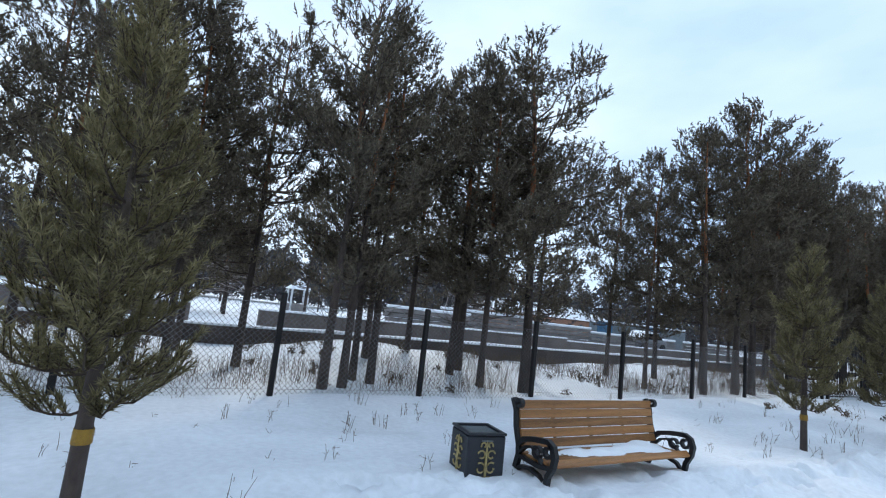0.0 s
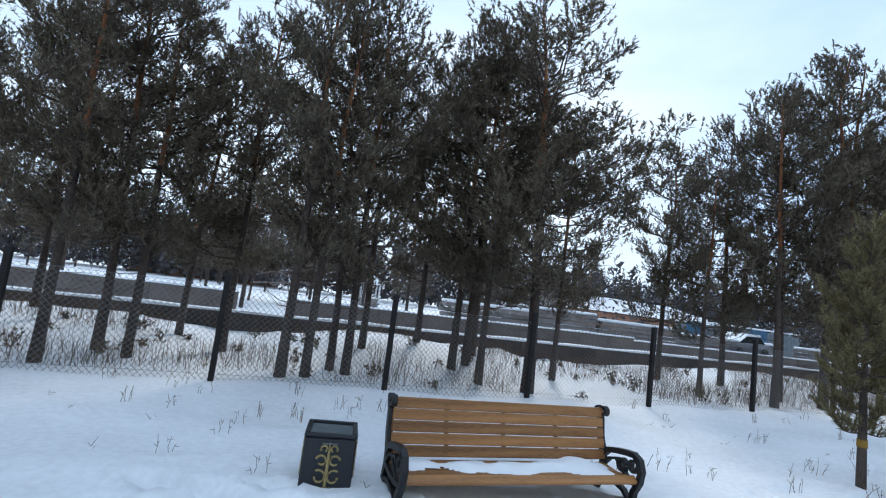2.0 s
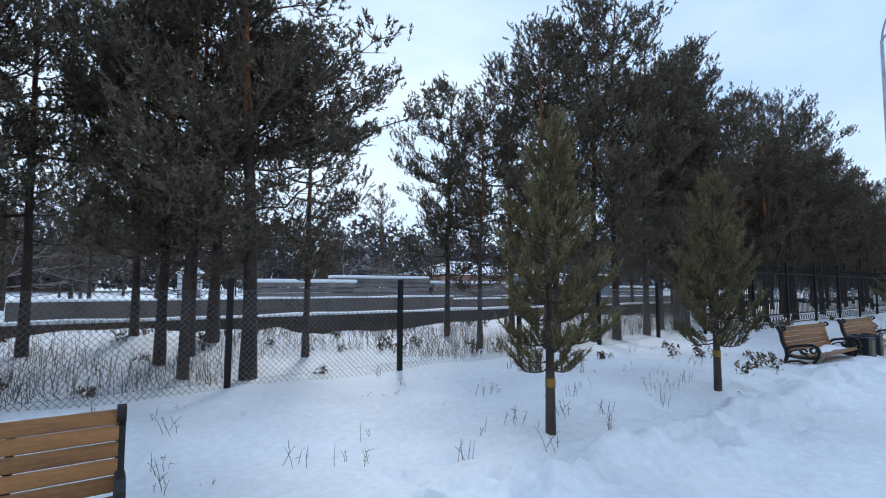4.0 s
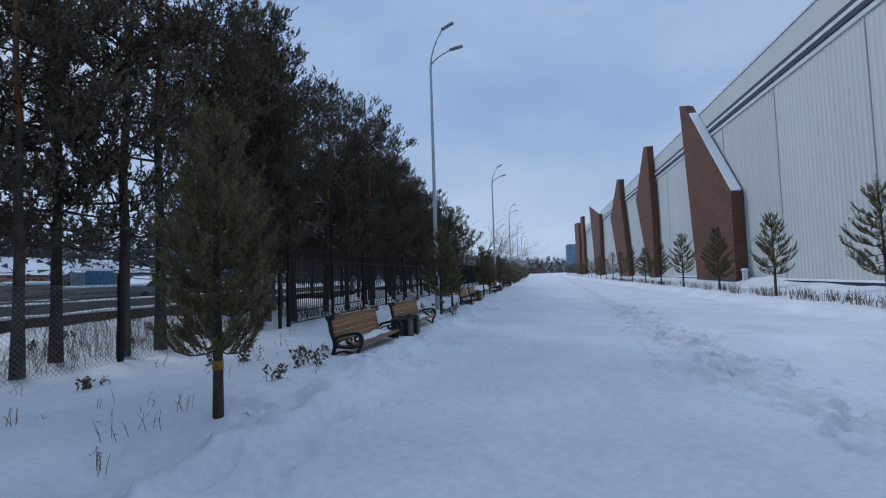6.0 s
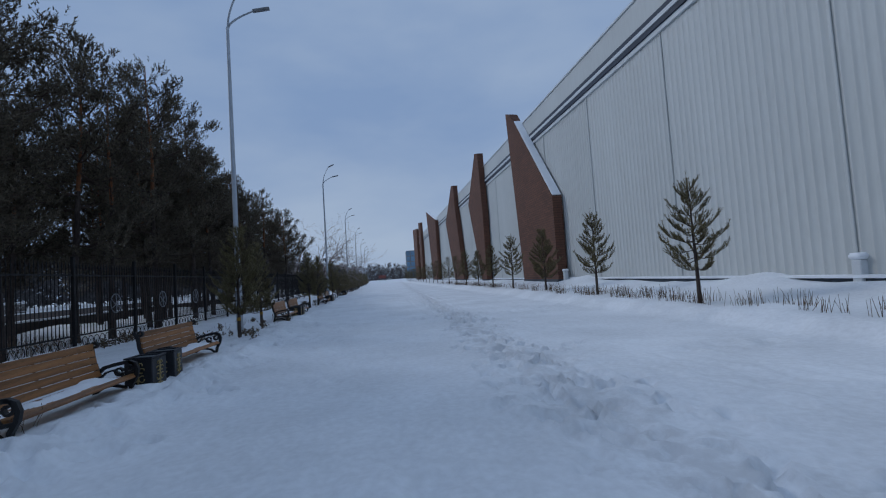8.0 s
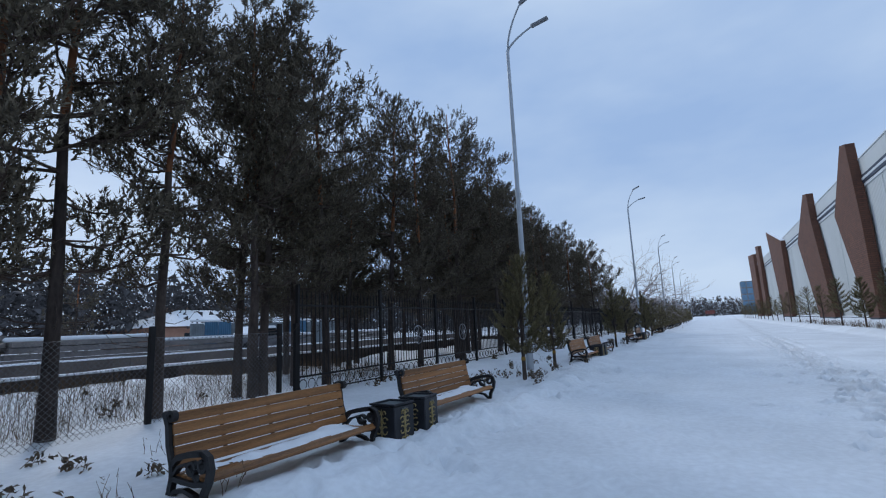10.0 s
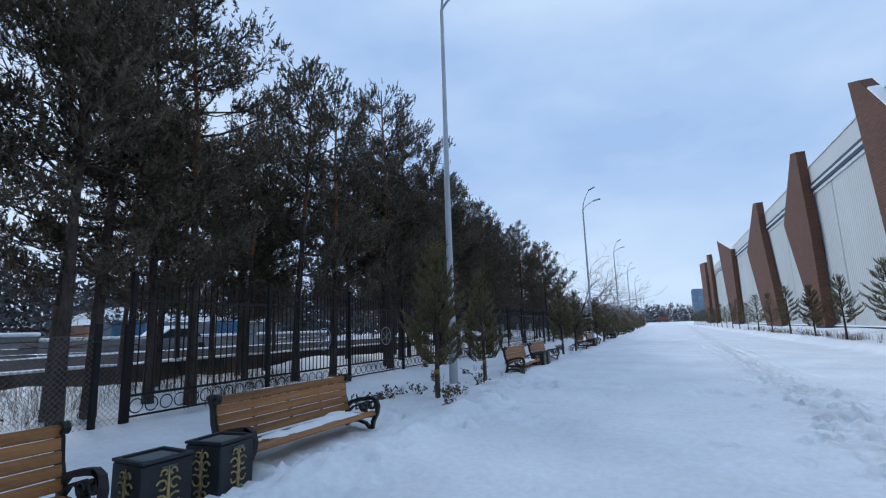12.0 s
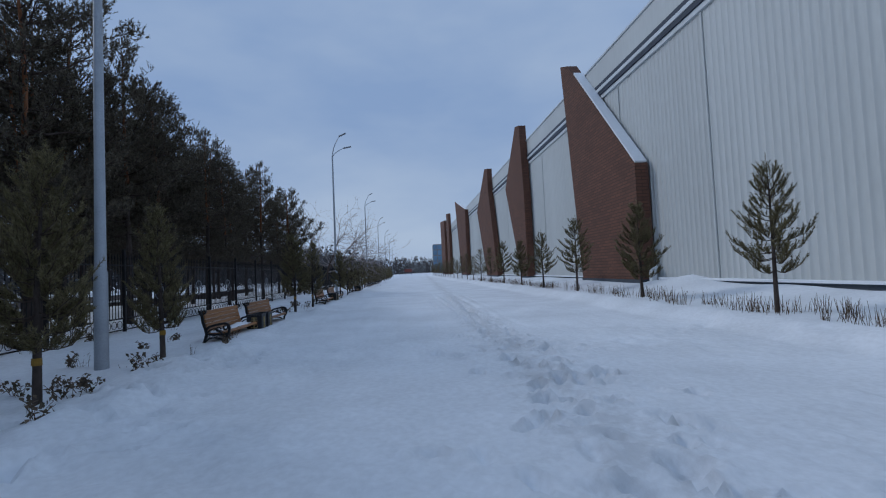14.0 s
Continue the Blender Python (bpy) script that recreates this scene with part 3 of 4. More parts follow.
YL = [young_pine(31, 3.15, 0.72, 0.68, "young pine with yellow tape round its trunk in snow", "young pines along the verge", True, 1.4),
      young_pine(32, 3.05, 0.70, 0.68, "young pine with yellow tape round its trunk in snow", "young pines along the verge", True, 1.35),
      young_pine(33, 2.85, 0.6, 0.62, "slim young pine rising from the snowy verge", "young pines along the verge", True),
      young_pine(34, 2.9, 0.5, 0.85, "young pine far along the snowy verge", "young pines along the verge", False, 0.8, 0.2, 10, 0.03),
      young_pine(35, 2.7, 0.5, 0.8, "young pine far along the snowy verge", "young pines along the verge", False, 0.8, 0.2, 10, 0.03)]
YR = [young_pine(41, 3.1, 1.05, 0.80, "young pine with open crown and clear stem in snow", "young pines before the hall", True, 1.0, 0.21),
      young_pine(42, 3.1, 0.9, 0.80, "young pine with open crown and clear stem in snow", "young pines before the hall", False, 1.0, 0.2),
      young_pine(43, 2.85, 0.65, 0.74, "dense dark young pine in front of brickwork", "young pines before the hall", False, 1.2),
      young_pine(44, 3.1, 0.85, 0.85, "young pine far along the white hall", "young pines before the hall", False, 0.7, 0.22, 10, 0.03)]


def stand(kind, first, x, y, k, turn):
    m = pose(x, y, at_ground(x, y), 0, 0, turn) @ Matrix.Diagonal((k, k, k, 1))
    tree = kind if first else copy_thing(kind, Matrix.Identity(4))
    tree.matrix_basis = m


ROW_L = [(1.42, 3.92, 0, 1.05), (10.91, 3.77, 0, 1.0), (14.15, 3.62, 1, 0.97), (26.24, 3.86, 1, 0.97), (29.57, 4.07, 2, 0.95), (39.2, 3.85, 1, 0.95), (42.6, 3.85, 2, 1.0), (52.0, 3.9, 0, 0.9)]
ROW_L += [(55.4 + 3.6 * i, 3.85 + 0.1 * math.sin(i * 2.1), 3 + i % 2, 0.9 + 0.12 * math.sin(i * 1.7)) for i in range(26)]
seen = set()
for i, (x, y, k, h) in enumerate(ROW_L):
    stand(YL[k], k not in seen, x, y, h, 83.0 * i)
    seen.add(k)
ROW_R = [(17.58, -7.95, 0, 1.0), (23.60, -7.93, 1, 1.0), (29.24, -7.91, 1, 0.96), (34.73, -7.91, 2, 1.0), (40.46, -7.91, 1, 1.0), (45.6, -7.9, 1, 0.95), (50.6, -7.9, 2, 0.95), (56.2, -7.9, 1, 1.0)]
ROW_R += [(61.9 + 5.65 * i, -7.9, 3, 0.92 + 0.1 * math.sin(i * 2.3)) for i in range(18)]
seen = set()
for i, (x, y, k, h) in enumerate(ROW_R):
    stand(YR[k], k not in seen, x, y, h, 71.0 * i + 20)
    seen.add(k)


# ---- street lamps ----
def street_lamp():
    lamp = tagged(new("street_lamp"), "tall galvanised street lamp with two curved arms", "street lamp", "street lamps along the avenue")
    link("pole", tubes("pole", [([(0, 0, -0.2), (0, 0, 1.6), (0, 0, 1.62), (0, 0, 9.88)], [0.105, 0.10, 0.085, 0.05])], GALVA, 12), lamp)
    for s, up, reach in ((-1, 1.45, 0.55), (1, 0.62, 0.85)):
        a = np.linspace(0, 1, 8)
        pts = [(0.06 * s * u, -reach * u ** 1.4, 9.80 + (up + 0.06) * u ** 0.75) for u in a]
        link("arm", tubes("arm", [(pts, np.linspace(0.036, 0.026, 8))], GALVA, 8), lamp)
        bm = bmesh.new()
        box(bm, -0.08, 0.08, -0.50, 0.05, -0.04, 0.04, 0.02)
        head = part("lamp_head", bm, HEAD, lamp, "flat grey lantern")
        head.matrix_basis = Matrix.Translation(pts[-1]) @ Euler((radians(-24 if s < 0 else -10), 0, 0)).to_matrix().to_4x4()
    return lamp


lamp = street_lamp()
lamp.matrix_basis = pose(28.40, 4.45, 0)
for i in range(1, 7):
    copy_thing(lamp, pose(28.40 + 25.8 * i, 4.45, 0))


# ---- park benches and litter bins ----
def bench():
    b = tagged(new("park_bench"), "wooden slatted park bench with black cast-iron scroll ends, partly snowed in", "bench", "benches along the avenue")
    # local: x along the bench, y 0 at the back, negative y towards the avenue; seat surface 0.40 above buried feet
    for x in (-1.08, 1.08):
        def iron(name, pts, w, thick=0.05):
            bm = strip(pts, w, -thick / 2, thick / 2)
            bm.transform(Matrix(((0, 1, 0, 0), (-1, 0, 0, 0), (0, 0, 1, 0), (0, 0, 0, 1))))
            return bm
        whole = bmesh.new()
        curl = [(0.045 + 0.035 * math.cos(a), 0.90 + 0.035 * math.sin(a)) for a in np.linspace(-2.5, 3.2, 14)]
        arm_curl = [(0.50 + 0.075 * (1 - k / 26) * math.cos(a), 0.545 + 0.085 * (1 - k / 26) * math.sin(a)) for k, a in enumerate(np.linspace(1.9, -5.2, 20))]
        small = [(0.36 + 0.05 * math.cos(a), 0.50 + 0.05 * math.sin(a)) for a in np.linspace(0, 6.0, 12)]
        lines = [
            ([(-0.06, 0.93), (0.0, 0.82), (0.02, 0.66), (0.08, 0.50), (0.09, 0.40), (0.05, 0.25), (-0.02, 0.10), (-0.05, 0.0)], 0.055),
            ([(0.08, 0.50), (0.16, 0.57), (0.28, 0.60), (0.40, 0.62), (0.50, 0.63), (0.57, 0.60), (0.60, 0.52), (0.58, 0.42), (0.52, 0.32), (0.50, 0.18), (0.55, 0.06), (0.60, 0.0)], 0.05),
            ([(0.08, 0.40), (0.25, 0.385), (0.42, 0.38), (0.55, 0.40)], 0.04),
            ([(0.04, 0.22), (0.14, 0.30), (0.27, 0.32), (0.40, 0.29), (0.50, 0.20)], 0.035),
            (arm_curl, 0.03), (small, 0.025), (curl, 0.03),
            ([(0.10, 0.42), (0.18, 0.50), (0.28, 0.53), (0.38, 0.46), (0.44, 0.40)], 0.025),
        ]
        for pts, w in lines:
            bm = iron("x", pts, w)
            tmp = bpy.data.meshes.new("tmp")
            bm.to_mesh(tmp)
            bm.free()
            whole.from_mesh(tmp)
            bpy.data.meshes.remove(tmp)
        me = bpy.data.meshes.new("end_frame")
        whole.to_mesh(me)
        whole.free()
        me.materials.append(IRON)
        link("end_frame", me, b, "black cast-iron scroll end", pose(x, 0, 0))
    for i in range(5):
        f = i / 4
        bm = bmesh.new()
        box(bm, -1.07, 1.07, -0.016, 0.016, -0.0450, 0.0450, 0.006)
        o = part("back_slat", bm, SLAT, b)
        o.matrix_basis = pose(0, -0.02 - 0.085 * (1 - f) ** 1.3, 0.505 + 0.375 * f, -12 + 6 * f)
    for i in range(6):
        bm = bmesh.new()
        box(bm, -1.07, 1.07, -0.038, 0.038, -0.018, 0.018, 0.008)
        o = part("seat_slat", bm, SLAT, b)
        o.matrix_basis = pose(0, -0.13 - 0.083 * i, 0.415 - 0.008 * math.sin(i) + (0.012 if i == 5 else 0), 0 if i < 5 else 35)
    for x in (-0.56, 0.0, 0.56):
        run = [(-0.088 - 0.01, 0.47), (-0.055, 0.60), (-0.015, 0.74), (0.006, 0.90)]
        bm = strip([(-a, z) for a, z in run], 0.012, -0.02, 0.02)
        bm.transform(Matrix(((0, 1, 0, x), (-1, 0, 0, 0.024), (0, 0, 1, 0), (0, 0, 0, 1))))
        part("back_strap", bm, IRON, b, "black iron strap")
    bm = bmesh.new()
    box(bm, -0.9, 0.9, -0.20, -0.16, 0.34, 0.39)
    part("seat_rail", bm, IRON, b)
    # snow left on the seat
    rs = np.random.RandomState(8)
    n, k = 60, 14
    u, v = np.meshgrid(np.linspace(-1.03, 1.03, n), np.linspace(-0.12, -0.50, k), indexing="ij")
    th = 0.05 + 0.035 * lattice(u * 10, v * 10, 1.6, 21) + 0.03 * lattice(u * 10, v * 10, 5, 22)
    th *= np.clip(1.45 - np.abs(v + 0.22) * 6.5 + 0.9 * lattice(u * 10, v * 10, 2.2, 23), 0, 1) * np.clip((1.03 - np.abs(u)) * 9, 0, 1)
    vt = np.stack([u, v, 0.425 + th], -1).reshape(-1, 3)
    qq = np.arange(n * k).reshape(n, k)
    fc = np.stack([qq[:-1, :-1], qq[:-1, 1:], qq[1:, 1:], qq[1:, :-1]], -1).reshape(-1, 4)
    keep = th.reshape(-1)[fc].max(1) > 0.012
    me = arrays("seat_snow", vt, fc[keep], SNOW_CAP)
    me.shade_smooth()
    link("seat_snow", me, b, "thin melting snow on the seat")
    bm = bmesh.new()
    for i in range(9):
        a = rs.uniform(-1.0, 0.9)
        box(bm, a, a + rs.uniform(0.05, 0.2), -0.012, 0.012, 0.922, 0.93, 0.003)
    tagged(part("top_snow", bm, SNOW_CAP, b), kind="stuff")
    return b


def litter_bin():
    b = tagged(new("litter_bin"), "square black metal litter bin with gold floral ornament", "bin", "litter bins beside the benches")
    bm = bmesh.new()
    box(bm, -0.20, 0.20, -0.20, 0.20, -0.15, 0.50, 0.012)
    part("body", bm, BIN_STEEL, b)
    bm = bmesh.new()
    for a in ((-0.204, 0.204, -0.204, -0.165), (-0.204, 0.204, 0.165, 0.204), (-0.204, -0.165, -0.165, 0.165), (0.165, 0.204, -0.165, 0.165)):
        box(bm, a[0], a[1], a[2], a[3], 0.505, 0.53, 0.004)
    part("rim", bm, BIN_STEEL, b)
    bm = bmesh.new()
    box(bm, -0.165, 0.165, -0.165, 0.165, 0.49, 0.508)
    part("lid", bm, BIN_TOP, b, "frosted grey lid plate")
    runs = []
    for s in (-1, 1):
        for cx, cz, r, a0, a1 in ((0.05, 0.33, 0.045, 0.3, 5.6), (0.055, 0.21, 0.055, 1.0, 6.4), (0.03, 0.10, 0.035, 0.0, 5.0), (0.035, 0.42, 0.03, -0.5, 4.4)):
            aa = np.linspace(a0, a1, 12)
            runs.append(([(s * (cx + r * math.cos(t) * (1 - 0.04 * i)), 0, cz + r * math.sin(t) * (1 - 0.04 * i)) for i, t in enumerate(aa)], [0.009] * 12))
    runs.append(([(0, 0, 0.05), (0, 0, 0.2), (0, 0, 0.35), (0, 0, 0.47)], [0.008, 0.014, 0.012, 0.004]))
    me = tubes("ornament", runs, GOLD, 5)
    for rz in (0, 90, 180, 270):
        o = link("ornament", me, b, "gold scroll ornament")
        o.matrix_basis = pose(0, 0, 0, 0, 0, rz) @ pose(0, -0.206, 0)
    bm = bmesh.new()
    box(bm, -0.06, 0.06, -0.212, -0.202, 0.455, 0.465)
    part("slot", bm, BIN_TOP, b)
    return b


SINK = 0.22
bench_1 = bench()
bench_1.matrix_basis = pose(6.17, 4.04, -SINK, 0, 0, -1)
for x, y, rz in ((18.82, 4.07, -1.2), (22.41, 4.09, -1.2), (32.45, 4.10, 0), (35.33, 4.09, 0)):
    copy_thing(bench_1, pose(x, y, -SINK, 0, 0, rz))
for i in range(4):
    for dx in (-1.85, 1.85):
        copy_thing(bench_1, pose(47.2 + 13.3 * i + dx, 4.08, -SINK))
bin_1 = litter_bin()
bin_1.matrix_basis = pose(4.62, 4.06, -0.10, 0, 0, -10)
for x, y, rz in ((20.30, 3.53, -4), (20.92, 3.52, 5), (33.6, 3.6, 0), (34.2, 3.6, 0), (46.9, 3.6, 0), (47.5, 3.6, 0), (60.5, 3.6, 0)):
    copy_thing(bin_1, pose(x, y, -0.10, 0, 0, rz))


# ---- chain-link fence ----
FY = 7.66
fence = tagged(new("chain_link_fence"), "grey chain-link fence on black steel posts", "fence")
POSTS = [-7.3, -4.6, -1.9, 0.8, 3.40, 5.96, 8.6, 11.40, 14.3, 17.0, 19.6, 22.2, 22.65]
post_mesh = None
for i, x in enumerate(POSTS):
    if post_mesh is None:
        bm = bmesh.new()
        box(bm, -0.04, 0.04, -0.04, 0.04, -0.2, 1.56, 0.006)
        first = part("post", bm, FENCE_IRON, fence)
        post_mesh = first.data
        first.matrix_basis = pose(x, FY, 0)
    else:
        link("post", post_mesh, fence, at=pose(x, FY, 0, 0, 0, 0))
for a, b in zip(POSTS, POSTS[1:]):
    runs, lo, hi = [], -0.05, 1.38
    step = 0.085
    for sgn in (1, -1):
        c = a - (hi - lo)
        while c < b + (hi - lo):
            x0, x1 = (c, c + (hi - lo)) if sgn > 0 else (c + (hi - lo), c)
            t0, t1 = 0.0, 1.0
            dx = x1 - x0
            ta, tb = sorted(((a - x0) / dx, (b - x0) / dx))
            t0, t1 = max(t0, ta), min(t1, tb)
            if t1 - t0 > 0.02:
                runs.append(([(x0 + dx * t, FY + 0.05 + 0.002 * sgn, lo + (hi - lo) * t) for t in (t0, t1)], [0.003, 0.003]))
            c += step
    for zz in (0.1, 1.38):
        runs.append(([(a, FY + 0.05, zz), (b, FY + 0.05, zz)], [0.003, 0.003]))
    tagged(link("wire_mesh", tubes("wire_mesh", runs, WIRE, 3, False), fence), kind="stuff")


# ---- wrought-iron fence ----
def iron_bay(length):
    f = tagged(new("iron_fence"), "black wrought-iron fence bay with spear tips and rings", "fence", "iron fence bays")
    bm = bmesh.new()
    box(bm, -0.04, 0.04, -0.04, 0.04, -0.2, 2.42, 0.008)
    part("post", bm, FENCE_IRON, f)
    for z in (0.42, 1.95):
        bm = bmesh.new()
        box(bm, 0.05, length - 0.05, -0.02, 0.02, z - 0.02, z + 0.02)
        part("rail", bm, FENCE_IRON, f)
    bm = bmesh.new()
    box(bm, 0.05, length - 0.05, -0.02, 0.02, 0.08, 0.11)
    part("rail", bm, FENCE_IRON, f)
    n = int(round(length / 0.135))
    bar = tubes("picket", [([(0, 0, 0.42), (0, 0, 2.12), (0, 0, 2.14), (0, 0, 2.30)], [0.012, 0.012, 0.021, 0.002])], FENCE_IRON, 5, False)
    ring = tubes("ring", [([(0.11 * math.cos(t), 0, 0.25 + 0.11 * math.sin(t)) for t in np.linspace(0, 6.283, 15)], [0.010] * 15)], FENCE_IRON, 4)
    for i in range(1, n):
        link("picket", bar, f, at=pose(length * i / n, 0, 0))
    for i in range(int(length / 0.26)):
        link("ring", ring, f, at=pose(0.26 * (i + 0.62), 0, 0))
    return f


def emblem(x, z):
    e = tagged(new("fence_emblem"), "pale metal ring emblem with spokes on iron fence", "emblem", "ring emblems on the fence")
    link("ring", tubes("ring", [([(0.27 * math.cos(t), 0, 0.27 * math.sin(t)) for t in np.linspace(0, 6.283, 25)], [0.014] * 25)], HEAD, 5), e)
    spoke = tubes("spoke", [([(0, 0, -0.26), (0.04, 0, 0), (0, 0, 0.26)], [0.010, 0.016, 0.010])], HEAD, 4)
    for a in (0, 60, 120):
        link("spoke", spoke, e, at=pose(0, 0, 0, 0, a, 0))
    e.matrix_basis = pose(x, FY - 0.04, z)


for i in range(8):
    emblem(27.55 + 3.0 * i, 1.15)

bay = iron_bay(2.98)
bay.matrix_basis = pose(22.7, FY, 0)
for i in range(1, 26):
    copy_thing(bay, pose(22.7 + 3.0 * i, FY, 0))


# ---- channel walls, yard and house behind the grove ----
def long_wall(name, x0, x1, y0, y1, z0, z1, mat, label, cap=0.07, step=3.0):
    w = tagged(new(name), label, "wall", kind="structure")
    n = int((x1 - x0) / step)
    bm = bmesh.new()
    box(bm, 0.006, step - 0.006, y0, y1, z0, z1, 0.012)
    first = part("slab", bm, mat, w)
    first.matrix_basis = pose(x0, 0, 0)
    for i in range(1, n):
        link("slab", first.data, w, at=pose(x0 + step * i, 0.012 * math.sin(i * 2.2), 0.012 * math.sin(i * 1.3)))
    xs = np.arange(x0, x0 + n * step + 0.01, 0.25)
    prof = [(-0.05, 0.0), (-0.04, 0.6), (0.15, 1.0), (0.85, 1.0), (1.03, 0.6), (1.05, 0.0)]
    v = np.array([(x, y0 + (y1 - y0) * a, z1 - 0.004 + cap * b * (1 + 0.35 * math.sin(x * 1.7) * math.sin(x * 0.6 + 1))) for x in xs for a, b in prof])
    k = len(prof)
    f = [(i * k + j, i * k + j + 1, (i + 1) * k + j + 1, (i + 1) * k + j) for i in range(len(xs) - 1) for j in range(k - 1)]
    me = arrays("snow_cap", v, f, SNOW_CAP)
    me.shade_smooth()
    link("snow_cap", me, w, "snow lying along the wall top")
    return w


long_wall("channel_wall", -36, 66, 13.9, 14.25, -0.6, 0.56, CONCRETE_DARK, "dark damp concrete channel wall capped with snow")
long_wall("yard_wall", -36, 5, 19.9, 20.25, -0.4, 0.9, CONCRETE, "grey concrete yard wall capped with snow", 0.07)
long_wall("yard_wall", 5, 20, 17.6, 17.95, -0.4, 0.93, CONCRETE, "grey concrete yard wall capped with snow", 0.06)
long_wall("yard_wall", 20, 60, 20.2, 20.5, -0.4, 0.70, CONCRETE, "low grey concrete yard wall capped with snow", 0.06)


def slab_stack(x, y, rows, length, seed, z=0.0):
    rs = np.random.RandomState(seed)
    s = tagged(new("slab_stack"), "stack of grey concrete slabs under snow", "building material", "slab stacks in the yard")
    for i in range(rows):
        bm = bmesh.new()
        box(bm, -length / 2, length / 2, -0.6, 0.6, 0.26 * i, 0.26 * i + 0.22, 0.015)
        o = part("slab", bm, STONE, s)
        o.matrix_basis = pose(rs.uniform(-0.2, 0.2), rs.uniform(-0.08, 0.08), 0, 0, 0, rs.uniform(-1.5, 1.5))
    bm = bmesh.new()
    box(bm, -length / 2 - 0.02, length / 2 + 0.02, -0.62, 0.62, 0.26 * rows - 0.038, 0.26 * rows + 0.14, 0.06)
    part("snow_cap", bm, SNOW_CAP, s, "rounded snow cover", True)
    s.matrix_basis = pose(x, y, z, 0, 0, rs.uniform(-4, 4))


for i, (x, y, r, L) in enumerate(((15.5, 24, 5, 5), (20.5, 25.5, 6, 6), (26.5, 25, 5, 6), (32, 24, 4, 5), (38.5, 26, 4, 6), (46, 25, 4, 6))):
    slab_stack(x, y, r, L, 60 + i, 0.25)


def house(x, y, w, d, wall, roof, label):
    h = tagged(new("house"), label, "house")
    bm = bmesh.new()
    box(bm, -w / 2, w / 2, -d / 2, d / 2, -0.3, wall)
    part("wall", bm, PLASTER, h)
    e = 0.6
    bm = bmesh.new()
    a = [bm.verts.new(v) for v in ((-w / 2 - e, -d / 2 - e, wall), (w / 2 + e, -d / 2 - e, wall), (w / 2 + e, d / 2 + e, wall), (-w / 2 - e, d / 2 + e, wall))]
    r = [bm.verts.new(v) for v in ((-w / 2 + d / 2, 0, wall + roof), (w / 2 - d / 2, 0, wall + roof))]
    for f in ((a[0], a[1], r[1], r[0]), (a[1], a[2], r[1]), (a[2], a[3], r[0], r[1]), (a[3], a[0], r[0]), (a[3], a[2], a[1], a[0])):
        bm.faces.new(f)
    part("roof", bm, SNOW_CAP, h, "snow-covered hipped roof")
    bm = bmesh.new()
    box(bm, -w / 2 - e, w / 2 + e, -d / 2 - e - 0.04, -d / 2 - e, wall - 0.22, wall + 0.02)
    part("eaves_board", bm, BRICK, h)
    for i in range(4):
        wx = -w / 2 + w * (i + 0.5) / 4
        bm = bmesh.new()
        box(bm, wx - 0.6, wx + 0.6, -d / 2 - 0.05, -d / 2 + 0.02, 0.9, 2.2, 0.02)
        win = part("window", bm, WINDOW, h)
        bm = bmesh.new()
        box(bm, wx - 0.7, wx + 0.7, -d / 2 - 0.12, -d / 2 - 0.052, 0.82, 0.9)
        part("sill", bm, TRIM, win)
    bm = bmesh.new()
    box(bm, w * 0.2, w * 0.2 + 0.7, -0.3, 0.4, wall + roof * 0.5, wall + roof + 0.7, 0.02)
    part("chimney", bm, BRICK, h)
    h.matrix_basis = pose(x, y, 0)


house(75, 79, 36, 16, 3.2, 3.0, "low pinkish house with broad snow-covered hip roof")
house(94, 114, 24, 14, 9.0, 4.0, "two-storey pinkish house under snow behind pines")
house(-6, 100, 24, 14, 8.0, 3.0, "reddish house far behind the pines")

yard = tagged(new("yard_fence"), "pale blue corrugated yard fence with blue gate", "fence")
for i in range(14):
    blue = i in (1, 2, 8, 9)
    hi = 1.95 if blue else 1.85
    outline = [(-0.48 + 0.08 * k, -0.045 if k % 2 else -0.015) for k in range(13)]
    bm = bmesh.new()
    lo_v = [bm.verts.new((a, b, 0)) for a, b in outline] + [bm.verts.new((a, 0.02, 0)) for a, b in reversed(outline)]
    hi_v = [bm.verts.new((v.co.x, v.co.y, hi)) for v in lo_v]
    bm.faces.new(hi_v)
    for k in range(len(lo_v)):
        j = (k + 1) % len(lo_v)
        bm.faces.new((lo_v[k], lo_v[j], hi_v[j], hi_v[k]))
    o = part("gate_leaf" if blue else "sheet", bm, GATE_BLUE if blue else GATE_PALE, yard, "blue painted gate leaf" if blue else "")
    o.matrix_basis = pose(0.5 + i, 0, 0)
bm = bmesh.new()
box(bm, 0, 14, -0.08, 0.06, 1.96, 2.1, 0.04)
part("snow_cap", bm, SNOW_CAP, yard)
yard.matrix_basis = pose(33.9, 28.5, 0.4)


